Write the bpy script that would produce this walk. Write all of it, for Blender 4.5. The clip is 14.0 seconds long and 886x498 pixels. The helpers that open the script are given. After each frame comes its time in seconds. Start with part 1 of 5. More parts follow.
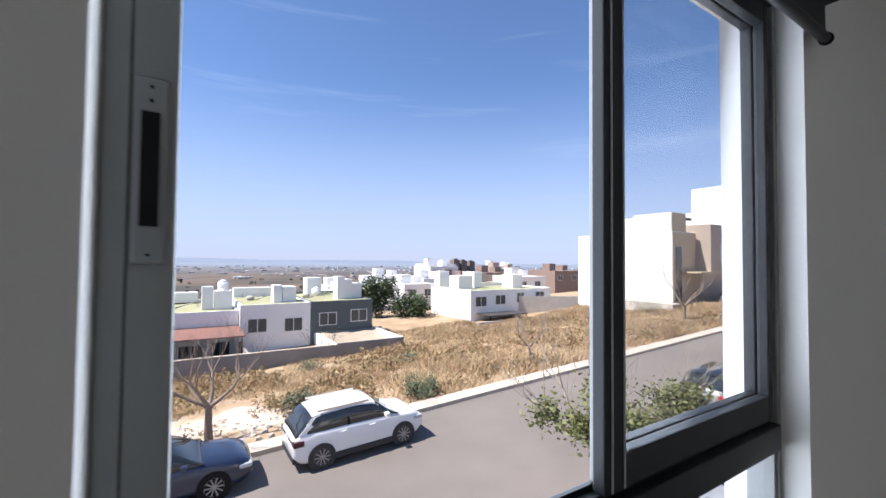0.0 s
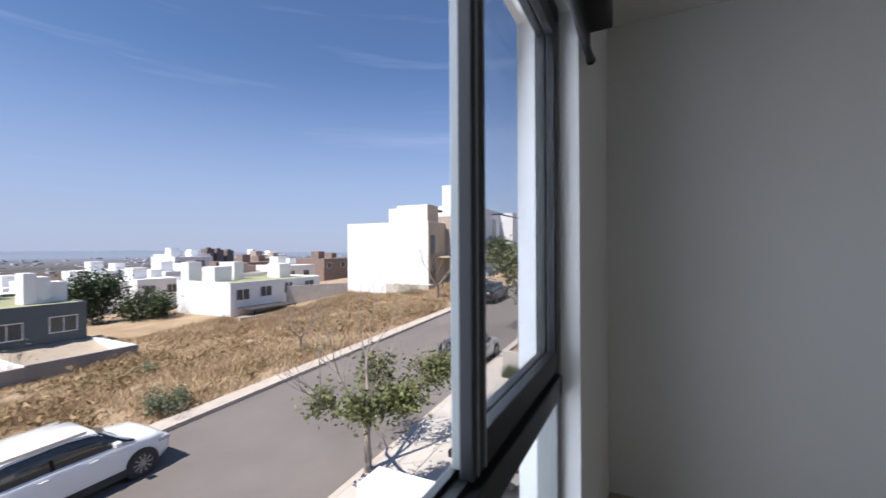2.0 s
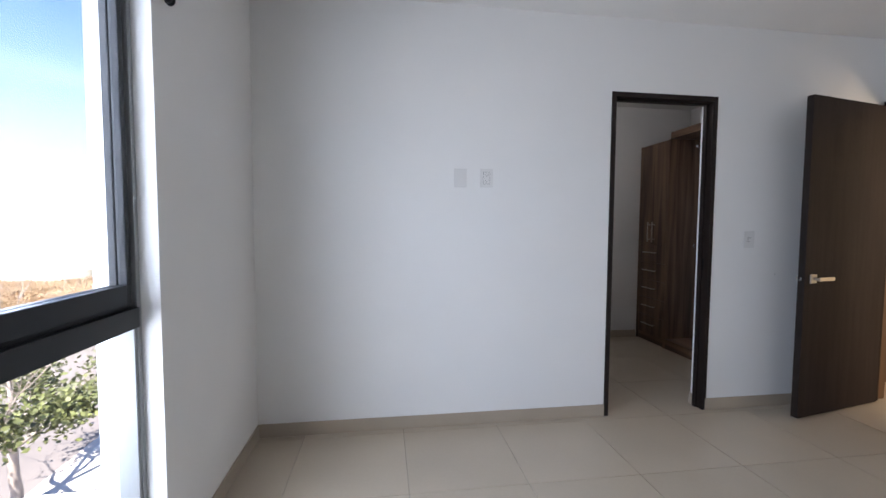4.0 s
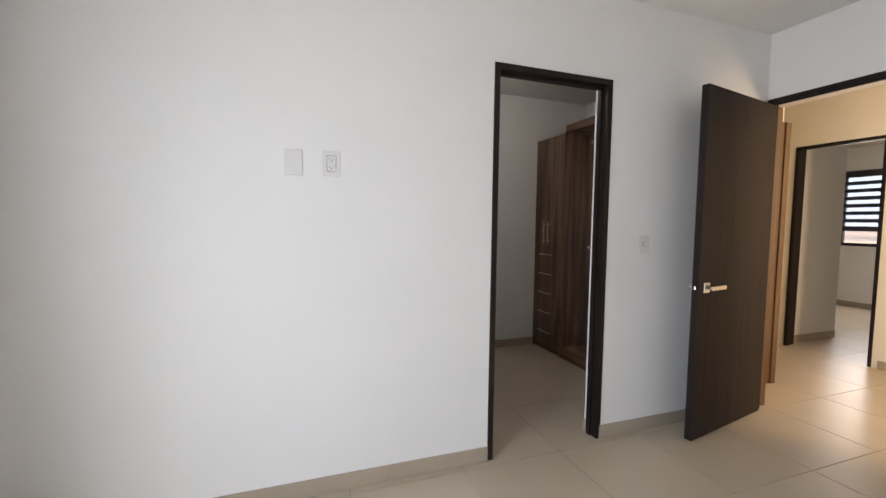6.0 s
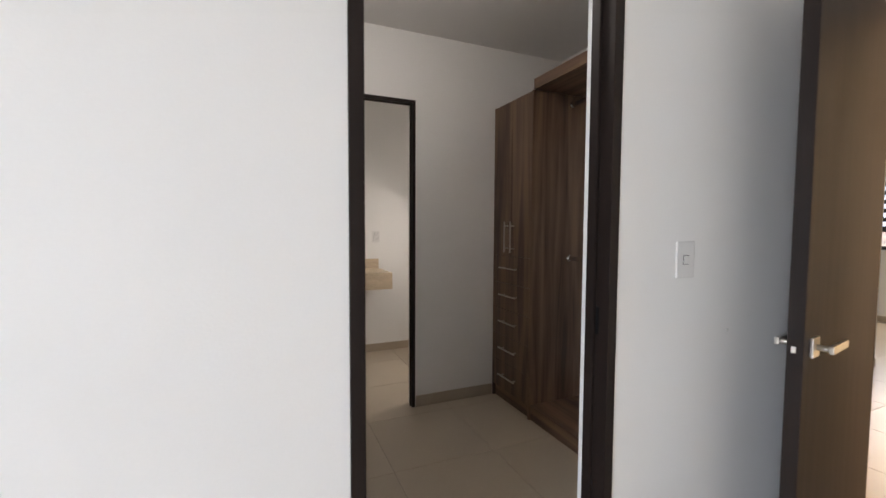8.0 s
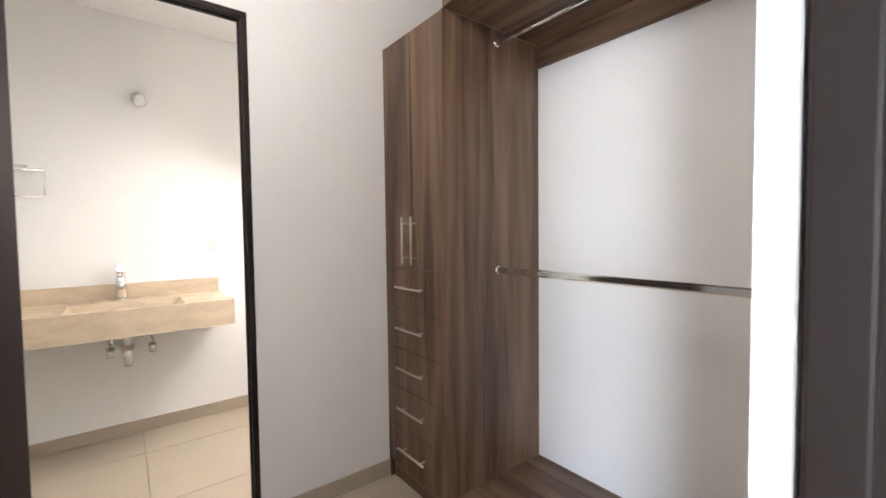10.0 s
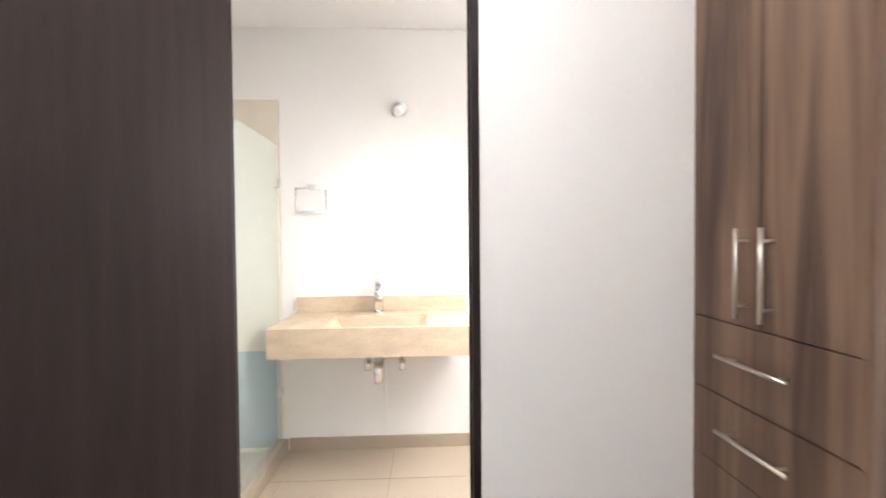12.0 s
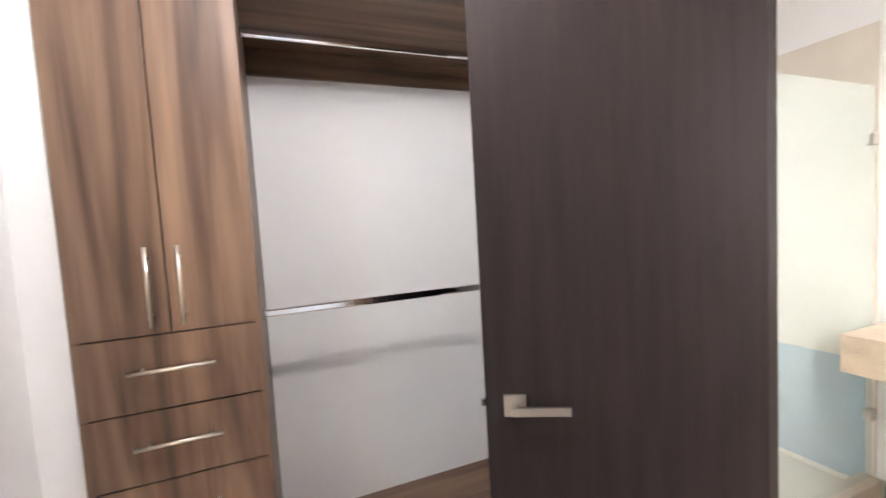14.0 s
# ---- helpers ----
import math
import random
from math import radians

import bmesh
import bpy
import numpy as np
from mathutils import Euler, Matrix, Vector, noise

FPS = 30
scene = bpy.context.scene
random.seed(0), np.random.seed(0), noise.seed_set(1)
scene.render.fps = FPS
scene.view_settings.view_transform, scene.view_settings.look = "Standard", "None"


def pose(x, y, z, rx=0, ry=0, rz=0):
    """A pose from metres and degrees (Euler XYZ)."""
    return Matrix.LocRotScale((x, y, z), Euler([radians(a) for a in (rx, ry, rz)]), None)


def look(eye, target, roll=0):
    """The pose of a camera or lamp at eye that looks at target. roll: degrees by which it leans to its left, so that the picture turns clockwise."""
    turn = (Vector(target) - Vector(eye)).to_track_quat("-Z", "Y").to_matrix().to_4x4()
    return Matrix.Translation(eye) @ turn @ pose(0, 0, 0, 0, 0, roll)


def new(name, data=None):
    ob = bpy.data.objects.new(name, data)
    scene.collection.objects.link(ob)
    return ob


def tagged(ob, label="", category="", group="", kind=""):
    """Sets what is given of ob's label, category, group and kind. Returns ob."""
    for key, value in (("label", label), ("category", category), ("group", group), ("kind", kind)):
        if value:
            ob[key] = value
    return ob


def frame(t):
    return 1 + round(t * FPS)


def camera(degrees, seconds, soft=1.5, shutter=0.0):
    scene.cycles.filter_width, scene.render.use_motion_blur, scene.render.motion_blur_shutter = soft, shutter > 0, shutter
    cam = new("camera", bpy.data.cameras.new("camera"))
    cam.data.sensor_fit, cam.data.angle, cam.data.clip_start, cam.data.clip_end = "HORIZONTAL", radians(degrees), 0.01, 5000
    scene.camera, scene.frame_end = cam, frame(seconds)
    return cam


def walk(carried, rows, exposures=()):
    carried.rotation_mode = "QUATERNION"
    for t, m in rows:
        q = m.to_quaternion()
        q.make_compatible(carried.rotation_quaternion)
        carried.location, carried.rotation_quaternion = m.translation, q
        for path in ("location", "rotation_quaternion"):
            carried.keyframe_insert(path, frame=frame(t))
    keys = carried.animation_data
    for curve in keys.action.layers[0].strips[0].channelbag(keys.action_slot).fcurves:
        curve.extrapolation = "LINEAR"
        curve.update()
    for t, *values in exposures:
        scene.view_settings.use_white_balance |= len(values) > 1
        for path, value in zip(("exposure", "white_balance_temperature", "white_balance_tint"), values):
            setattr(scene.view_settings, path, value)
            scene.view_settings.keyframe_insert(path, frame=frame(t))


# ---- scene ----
cam = camera(93.9, 14.0, shutter=0.25)
PATH = [
    (0, (0.215, -0.402, 1.407), (1.283, 1.288, 1.466), 0.5),
    (0.5, (0.304, -0.226, 1.4), (1.476, 1.394, 1.43), 0.5),
    (1, (0.279, -0.146, 1.413), (1.626, 1.331, 1.423), 0.3),
    (1.5, (0.227, -0.112, 1.412), (1.803, 1.119, 1.417), 0.1),
    (2, (0.213, -0.197, 1.385), (2.004, 0.693, 1.387), -0.3),
    (2.5, (0.197, -0.387, 1.366), (2.13, 0.127, 1.367), 0.3),
    (3, (0.11, -0.634, 1.344), (2.103, -0.467, 1.314), 0.3),
    (3.5, (0.051, -0.732, 1.288), (2.048, -0.826, 1.211), 0.3),
    (4, (0.096, -0.741, 1.255), (2.073, -1.021, 1.142), 0.3),
    (4.2, (0.137, -0.737, 1.254), (2.106, -1.066, 1.13), 0.3),
    (6.5, (0.858, -1.414, 1.296), (2.719, -2.139, 1.174), 0.6),
    (7, (1.116, -1.615, 1.278), (2.963, -2.372, 1.156), 0.3),
    (7.5, (1.392, -1.807, 1.29), (3.228, -2.591, 1.158), 0.1),
    (7.7, (1.529, -1.891, 1.278), (3.367, -2.671, 1.16), 0.2),
    (9.8, (2.541, -2.513, 1.246), (4.177, -3.661, 1.171), -0.7),
    (10, (2.607, -2.538, 1.236), (4.184, -3.766, 1.154), -0.7),
    (10.5, (2.709, -2.622, 1.222), (4.215, -3.935, 1.122), -0.5),
    (11, (2.865, -2.755, 1.236), (4.587, -3.771, 1.176), -0.8),
    (11.5, (3.05, -2.782, 1.261), (4.957, -3.382, 1.203), -1.2),
    (12, (3.257, -2.813, 1.284), (5.255, -2.896, 1.241), -0.5),
    (12.5, (3.4, -2.871, 1.306), (5.328, -2.343, 1.248), 0.4),
    (13, (3.485, -3.005, 1.342), (5.125, -1.866, 1.221), -0.3),
    (13.5, (3.412, -2.976, 1.366), (4.573, -1.353, 1.226), -1.7),
    (14, (3.306, -2.918, 1.377), (4.052, -1.067, 1.245), -3.3),
]
EXPO = [(0.0, 1.15, 6250, 14), (0.5, 0.75, 6200, 14), (1.0, 0.6, 6200, 14), (1.6, 0.6, 6200, 14), (2.0, 0.7, 6200, 14), (2.5, 0.95, 6150, 13), (3.0, 1.5, 6050, 13),
        (3.5, 1.95, 5950, 14), (4.2, 2.35, 6200, 16), (6.3, 2.65, 6850, 15), (6.9, 2.7, 6850, 15), (7.7, 2.8, 6850, 15), (9.8, 4.45, 6550, 14), (10.5, 4.75, 6450, 14), (11.0, 4.75, 6350, 14), (12.0, 5.15, 6300, 15), (12.5, 5.0, 6200, 15), (13.0, 5.05, 6150, 14), (14.0, 5.4, 6200, 16)]
walk(cam, [(t, look(eye, to, roll)) for t, eye, to, roll in PATH], EXPO)

# ---- world and lights ----
SUN = Vector((-0.52, 0.17, 0.84)).normalized()
world = bpy.data.worlds.new("world")
scene.world = world
world.use_nodes = True
wn, wl = world.node_tree.nodes, world.node_tree.links
wn.clear()
sky = wn.new("ShaderNodeTexSky")
sky.sky_type = "NISHITA"
sky.sun_disc = False
sky.sun_elevation = math.asin(SUN.z)
sky.sun_rotation = math.atan2(SUN.x, SUN.y)
sky.altitude = 1900
sky.air_density, sky.dust_density, sky.ozone_density = 1.05, 0.6, 5.5
wco = wn.new("ShaderNodeTexCoord")
wmap = wn.new("ShaderNodeMapping")
wmap.inputs["Rotation"].default_value = (0.0, 0.12, 0.5)
wmap.inputs["Scale"].default_value = (1.6, 1.6, 24.0)
wl.new(wco.outputs["Generated"], wmap.inputs[0])
cir = wn.new("ShaderNodeTexNoise")
cir.inputs["Scale"].default_value = 1.1
cir.inputs["Detail"].default_value = 5
cir.inputs["Roughness"].default_value = 0.55
wl.new(wmap.outputs[0], cir.inputs["Vector"])
ramp = wn.new("ShaderNodeValToRGB")
ramp.color_ramp.elements[0].position, ramp.color_ramp.elements[1].position = 0.57, 0.9
ramp.color_ramp.elements[1].color = (0.17, 0.17, 0.17, 1)
wl.new(cir.outputs["Fac"], ramp.inputs[0])
wmix = wn.new("ShaderNodeMixRGB")
wmix.inputs[2].default_value = (7.5, 8.2, 9.0, 1)
wl.new(ramp.outputs[0], wmix.inputs[0])
wl.new(sky.outputs[0], wmix.inputs[1])
# haze that dulls the sky towards the horizon
wsep = wn.new("ShaderNodeSeparateXYZ")
wl.new(wco.outputs["Generated"], wsep.inputs[0])
hz = wn.new("ShaderNodeMapRange")
hz.interpolation_type = "SMOOTHSTEP"
hz.inputs[1].default_value, hz.inputs[2].default_value = -0.05, 0.42
hz.inputs[3].default_value, hz.inputs[4].default_value = 0.94, 0.0
wl.new(wsep.outputs[2], hz.inputs[0])
whaze = wn.new("ShaderNodeMixRGB")
whaze.inputs[2].default_value = (3.15, 3.6, 4.8, 1)
wl.new(hz.outputs[0], whaze.inputs[0])
wl.new(wmix.outputs[0], whaze.inputs[1])
bg = wn.new("ShaderNodeBackground")
bg.inputs["Strength"].default_value = 0.085
wl.new(whaze.outputs[0], bg.inputs[0])
wo = wn.new("ShaderNodeOutputWorld")
wl.new(bg.outputs[0], wo.inputs[0])


def lamp(name, kind, m, energy, color=(1, 1, 1), **kw):
    d = bpy.data.lights.new(name, kind)
    d.energy, d.color = energy, color
    for k, v in kw.items():
        if k == "size":
            d.size = v
        elif k == "size_y":
            d.shape, d.size_y = "RECTANGLE", v
        elif k == "angle":
            d.angle = v
        elif k == "soft":
            d.shadow_soft_size = v
    ob = new(name, d)
    ob.matrix_world = m
    return ob


lamp("sun", "SUN", look(SUN * 50, (0, 0, 0)), 4.3, (1.0, 0.94, 0.84), angle=radians(0.6))
# daylight in the big bedroom window and the rear room's window
lamp("window_light", "AREA", look((0.92, 0.30, 1.2), (0.92, -2.0, 0.9)), 14, (0.80, 0.90, 1.0), size=1.2, size_y=1.9)
# fill lamp that brightens the bathroom, set at an added, unseen window
lamp("bath_fill_light", "AREA", look((4.92, -3.70, 1.75), (4.50, -3.0, 0.7)), 1.75, (1.0, 0.95, 0.90), size=0.7, size_y=0.7)
lamp("rear_window_light", "AREA", look((4.2, -9.62, 1.55), (4.0, -5.0, 0.6)), 5, (1.0, 0.95, 0.88), size=1.1, size_y=0.9)
# warm fill added to brighten the hall; no source is modelled for it
lamp("hall_fill_light", "AREA", look((0.3, -5.3, 1.5), (3.0, -5.6, 1.5)), 10.0, (1.0, 0.78, 0.52), size=0.8, size_y=1.0)
lamp("closet_bulb_light", "POINT", pose(3.45, -2.52, 2.38), 1.0, (1.0, 0.975, 0.95), soft=0.08)

# ---- materials ----


def mat(name, color, rough=0.6, metal=0.0, var=0.12, scale=6.0, bump=0.0, fine=120.0, stretch=(1, 1, 1), dark=None, spread=0.0, spec=0.5):
    """A surface with broad stains, fine grain and relief."""
    m = bpy.data.materials.new(name)
    m.use_nodes = True
    n, l = m.node_tree.nodes, m.node_tree.links
    b = n["Principled BSDF"]
    b.inputs["Roughness"].default_value = rough
    b.inputs["Metallic"].default_value = metal
    b.inputs["Specular IOR Level"].default_value = spec
    co = n.new("ShaderNodeTexCoord")
    mp = n.new("ShaderNodeMapping")
    mp.inputs["Scale"].default_value = stretch
    l.new(co.outputs["Object"], mp.inputs[0])
    a = n.new("ShaderNodeTexNoise")
    a.inputs["Scale"].default_value = scale
    a.inputs["Detail"].default_value = 6
    f = n.new("ShaderNodeTexNoise")
    f.inputs["Scale"].default_value = fine
    f.inputs["Detail"].default_value = 3
    l.new(mp.outputs[0], a.inputs["Vector"])
    l.new(mp.outputs[0], f.inputs["Vector"])
    r = n.new("ShaderNodeValToRGB")
    d = dark or tuple(c * (1 - 2 * var) for c in color)
    r.color_ramp.elements[0].position, r.color_ramp.elements[1].position = 0.32, 0.66
    r.color_ramp.elements[0].color = (*d, 1)
    r.color_ramp.elements[1].color = (*color, 1)
    mx = n.new("ShaderNodeMath")
    mx.operation = "MULTIPLY_ADD"
    mx.inputs[1].default_value = 0.3
    l.new(f.outputs["Fac"], mx.inputs[0])
    sc = n.new("ShaderNodeMath")
    sc.operation = "MULTIPLY"
    sc.inputs[1].default_value = 0.72
    l.new(a.outputs["Fac"], sc.inputs[0])
    l.new(sc.outputs[0], mx.inputs[2])
    l.new(mx.outputs[0], r.inputs[0])
    out = r.outputs[0]
    if spread:
        oi = n.new("ShaderNodeObjectInfo")
        ge = n.new("ShaderNodeNewGeometry")
        ad = n.new("ShaderNodeMath")
        ad.operation = "ADD"
        l.new(oi.outputs["Random"], ad.inputs[0])
        l.new(ge.outputs["Random Per Island"], ad.inputs[1])
        fr = n.new("ShaderNodeMath")
        fr.operation = "FRACT"
        l.new(ad.outputs[0], fr.inputs[0])
        mr = n.new("ShaderNodeMapRange")
        mr.inputs[3].default_value, mr.inputs[4].default_value = 1 - spread, 1 + spread
        l.new(fr.outputs[0], mr.inputs[0])
        hs = n.new("ShaderNodeHueSaturation")
        l.new(mr.outputs[0], hs.inputs["Value"])
        l.new(out, hs.inputs["Color"])
        out = hs.outputs[0]
    l.new(out, b.inputs["Base Color"])
    if bump:
        bp = n.new("ShaderNodeBump")
        bp.inputs["Strength"].default_value = bump
        bp.inputs["Distance"].default_value = 0.01
        l.new(mx.outputs[0], bp.inputs["Height"])
        l.new(bp.outputs[0], b.inputs["Normal"])
    return m


def glass_mat(name, color=(1, 1, 1), rough=0.0, clear=0.985, gloss=0.02):
    """A thin pane: mostly clear, with a mirror-like film that grows at grazing angles."""
    m = bpy.data.materials.new(name)
    m.use_nodes = True
    n, l = m.node_tree.nodes, m.node_tree.links
    n.clear()
    o = n.new("ShaderNodeOutputMaterial")
    t = n.new("ShaderNodeBsdfTransparent")
    t.inputs[0].default_value = (*[c * clear for c in color], 1)
    g = n.new("ShaderNodeBsdfGlossy")
    g.inputs["Roughness"].default_value = rough
    lw = n.new("ShaderNodeLayerWeight")
    lw.inputs[0].default_value = 0.5
    pw = n.new("ShaderNodeMath")
    pw.operation = "POWER"
    pw.inputs[1].default_value = 4.0
    l.new(lw.outputs["Facing"], pw.inputs[0])
    fr = n.new("ShaderNodeMath")
    fr.operation = "MULTIPLY_ADD"
    fr.inputs[1].default_value, fr.inputs[2].default_value = 0.16, gloss
    l.new(pw.outputs[0], fr.inputs[0])
    mx = n.new("ShaderNodeMixShader")
    l.new(fr.outputs[0], mx.inputs[0])
    l.new(t.outputs[0], mx.inputs[1])
    l.new(g.outputs[0], mx.inputs[2])
    l.new(mx.outputs[0], o.inputs[0])
    return m


def glow_mat(name, color, strength):
    m = bpy.data.materials.new(name)
    m.use_nodes = True
    b = m.node_tree.nodes["Principled BSDF"]
    b.inputs["Base Color"].default_value = (*color, 1)
    b.inputs["Emission Color"].default_value = (*color, 1)
    b.inputs["Emission Strength"].default_value = strength
    return m


def frosted(name):
    """Clear greenish glass with a white frosted film."""
    m = glass_mat(name, (0.95, 0.985, 0.98), 0.05, 0.97)
    n, l = m.node_tree.nodes, m.node_tree.links
    o = n["Material Output"]
    src = o.inputs[0].links[0].from_socket
    d = n.new("ShaderNodeBsdfDiffuse")
    d.inputs[0].default_value = (0.80, 0.86, 0.84, 1)
    t = n.new("ShaderNodeBsdfTranslucent")
    t.inputs[0].default_value = (0.80, 0.86, 0.84, 1)
    a = n.new("ShaderNodeAddShader")
    l.new(d.outputs[0], a.inputs[0])
    l.new(t.outputs[0], a.inputs[1])
    mx = n.new("ShaderNodeMixShader")
    mx.inputs[0].default_value = 0.10
    l.new(src, mx.inputs[1])
    l.new(a.outputs[0], mx.inputs[2])
    l.new(mx.outputs[0], o.inputs[0])
    return m


M_WALL = mat("white_wall_paint", (0.80, 0.79, 0.77), 0.75, var=0.02, scale=1.6, bump=0.12, fine=160)
M_CEIL = mat("ceiling_paint", (0.80, 0.79, 0.77), 0.8, var=0.02, scale=2, bump=0.1, fine=120)
M_HALL = mat("hall_wall_paint", (0.80, 0.74, 0.62), 0.75, var=0.03, scale=2, bump=0.1)
M_TILE = mat("beige_ceramic_tile", (0.48, 0.405, 0.31), 0.33, var=0.04, scale=2.5, fine=60, spread=0.03)
M_GROUT = mat("grout", (0.30, 0.26, 0.21), 0.85, var=0.1, scale=30)
M_BASE = mat("baseboard_tile", (0.42, 0.35, 0.27), 0.3, var=0.05, scale=4)
M_DARKWOOD = mat("espresso_veneer", (0.030, 0.021, 0.019), 0.6, var=0.2, scale=3, fine=40, stretch=(8, 8, 0.6), bump=0.04, spec=0.14)
M_FRAMEWOOD = mat("espresso_frame", (0.022, 0.015, 0.013), 0.5, var=0.16, scale=3, stretch=(8, 8, 0.6), spec=0.2)
M_HALLWOOD = mat("warm_wood", (0.13, 0.072, 0.036), 0.45, var=0.15, scale=3, stretch=(8, 8, 0.6))
M_ALU = mat("graphite_aluminium", (0.017, 0.019, 0.022), 0.45, var=0.06, scale=8, fine=300, spec=0.3)
# grey metal; also used as sky-lit graphite on the outer sash stile
M_ALUGREY = mat("grey_aluminium", (0.27, 0.28, 0.28), 0.45, metal=0.15, var=0.05, scale=8, fine=300)
M_BLACK = mat("black_plastic", (0.008, 0.008, 0.009), 0.6, var=0.1, spec=0.2)
M_GASKET = mat("pale_gasket", (0.5, 0.52, 0.55), 0.5, var=0.05)
M_BLIND = mat("charcoal_blind", (0.030, 0.030, 0.034), 0.7, var=0.1, scale=40, bump=0.1)
M_CHROME = mat("chrome", (0.82, 0.82, 0.82), 0.09, metal=1.0, var=0.02)
M_STEEL = mat("brushed_nickel", (0.62, 0.58, 0.52), 0.28, metal=1.0, var=0.04, scale=20)
M_PLASTIC = mat("ivory_plastic", (0.70, 0.69, 0.67), 0.4, var=0.02)
M_SLOT = mat("dark_slot", (0.05, 0.05, 0.05), 0.6, var=0.1)
M_STONE = mat("beige_marble", (0.62, 0.50, 0.36), 0.25, var=0.13, scale=7, fine=60, stretch=(1, 1, 2.5))
M_SHTILE = mat("shower_tile", (0.70, 0.64, 0.54), 0.3, var=0.05, scale=5)
M_SHBLUE = mat("shower_blue_tile", (0.26, 0.40, 0.50), 0.3, var=0.08, scale=8)
M_GLASS = glass_mat("window_glass")
M_SHGLASS = frosted("shower_glass")
M_PORC = mat("white_porcelain", (0.82, 0.81, 0.79), 0.2, var=0.02)
M_BULB = glow_mat("lit_bulb", (1.0, 0.95, 0.86), 3.0)
M_PORCBULB = mat("opal_bulb", (0.85, 0.84, 0.80), 0.3, var=0.02)


def walnut(name, along):
    """Walnut laminate: flowing streaks along the given axis with dark veins."""
    m = bpy.data.materials.new(name)
    m.use_nodes = True
    n, l = m.node_tree.nodes, m.node_tree.links
    b = n["Principled BSDF"]
    b.inputs["Roughness"].default_value = 0.42
    co = n.new("ShaderNodeTexCoord")
    mp = n.new("ShaderNodeMapping")
    s = [5.6, 5.6, 5.6]
    s[along] = 0.38
    mp.inputs["Scale"].default_value = s
    l.new(co.outputs["Object"], mp.inputs[0])
    a = n.new("ShaderNodeTexNoise")
    a.inputs["Scale"].default_value = 1.3
    a.inputs["Detail"].default_value = 3
    a.inputs["Distortion"].default_value = 1.6
    f = n.new("ShaderNodeTexNoise")
    f.inputs["Scale"].default_value = 5.0
    f.inputs["Detail"].default_value = 6
    l.new(mp.outputs[0], a.inputs["Vector"])
    l.new(mp.outputs[0], f.inputs["Vector"])
    mx = n.new("ShaderNodeMath")
    mx.operation = "MULTIPLY_ADD"
    mx.inputs[1].default_value = 0.28
    l.new(f.outputs["Fac"], mx.inputs[0])
    sc = n.new("ShaderNodeMath")
    sc.operation = "MULTIPLY"
    sc.inputs[1].default_value = 0.76
    l.new(a.outputs["Fac"], sc.inputs[0])
    l.new(sc.outputs[0], mx.inputs[2])
    r = n.new("ShaderNodeValToRGB")
    e = r.color_ramp.elements
    e[0].position, e[0].color = 0.37, (0.055, 0.029, 0.018, 1)
    e[1].position, e[1].color = 0.70, (0.245, 0.150, 0.093, 1)
    k = e.new(0.47)
    k.color = (0.125, 0.071, 0.043, 1)
    k = e.new(0.56)
    k.color = (0.180, 0.108, 0.067, 1)
    l.new(mx.outputs[0], r.inputs[0])
    l.new(r.outputs[0], b.inputs["Base Color"])
    return m


M_WALNUT = walnut("walnut_laminate", 2)
M_WALNUT_X = walnut("walnut_laminate_across", 0)

# ---- mesh helpers ----


def box_bm(x0, x1, y0, y1, z0, z1, bev=0.0, bm=None):
    own = bm is None
    bm = bm or bmesh.new()
    r = bmesh.ops.create_cube(bm, size=1.0)
    m = Matrix.Translation(((x0 + x1) / 2, (y0 + y1) / 2, (z0 + z1) / 2)) @ Matrix.Diagonal((abs(x1 - x0), abs(y1 - y0), abs(z1 - z0), 1))
    bmesh.ops.transform(bm, matrix=m, verts=r["verts"])
    if bev:
        es = list({e for v in r["verts"] for e in v.link_edges})
        bmesh.ops.bevel(bm, geom=es, offset=bev, segments=2, affect="EDGES", profile=0.6)
    return bm


def boxes_bm(*bs, bev=0.0):
    bm = bmesh.new()
    for b in bs:
        box_bm(*b, bev=bev, bm=bm)
    return bm


def rod_bm(p, q, r, seg=12, r2=None, bm=None):
    bm = bm or bmesh.new()
    p, q = Vector(p), Vector(q)
    d = q - p
    res = bmesh.ops.create_cone(bm, cap_ends=True, segments=seg, radius1=r, radius2=r if r2 is None else r2, depth=d.length)
    m = Matrix.Translation((p + q) / 2) @ d.to_track_quat("Z", "Y").to_matrix().to_4x4()
    bmesh.ops.transform(bm, matrix=m, verts=res["verts"])
    return bm


def ball_bm(c, r, sx=1, sy=1, sz=1, bm=None, seg=14):
    bm = bm or bmesh.new()
    res = bmesh.ops.create_uvsphere(bm, u_segments=seg, v_segments=max(6, seg // 2), radius=r)
    bmesh.ops.transform(bm, matrix=Matrix.Translation(c) @ Matrix.Diagonal((sx, sy, sz, 1)), verts=res["verts"])
    return bm


def mesh_of(name, bm, material, smooth=False):
    me = bpy.data.meshes.new(name)
    bmesh.ops.recalc_face_normals(bm, faces=bm.faces)
    bm.to_mesh(me)
    bm.free()
    me.materials.append(material)
    if smooth:
        for p in me.polygons:
            p.use_smooth = True
    return me


def part(name, bm, material, parent, label="", smooth=False, at=None):
    ob = new(name, mesh_of(name, bm, material, smooth))
    ob.parent = parent
    if at is not None:
        ob.matrix_basis = at
    return tagged(ob, label)


def thing(name, label, category, m=None, group="", kind=""):
    ob = new(name)
    ob.empty_display_size = 0.1
    if m is not None:
        ob.matrix_basis = m
    return tagged(ob, label, category, group, kind)


def struct(name, bm, material, label, category="", smooth=False, kind="structure"):
    ob = new(name, mesh_of(name, bm, material, smooth))
    return tagged(ob, label, category or name.split("_")[0], kind=kind)


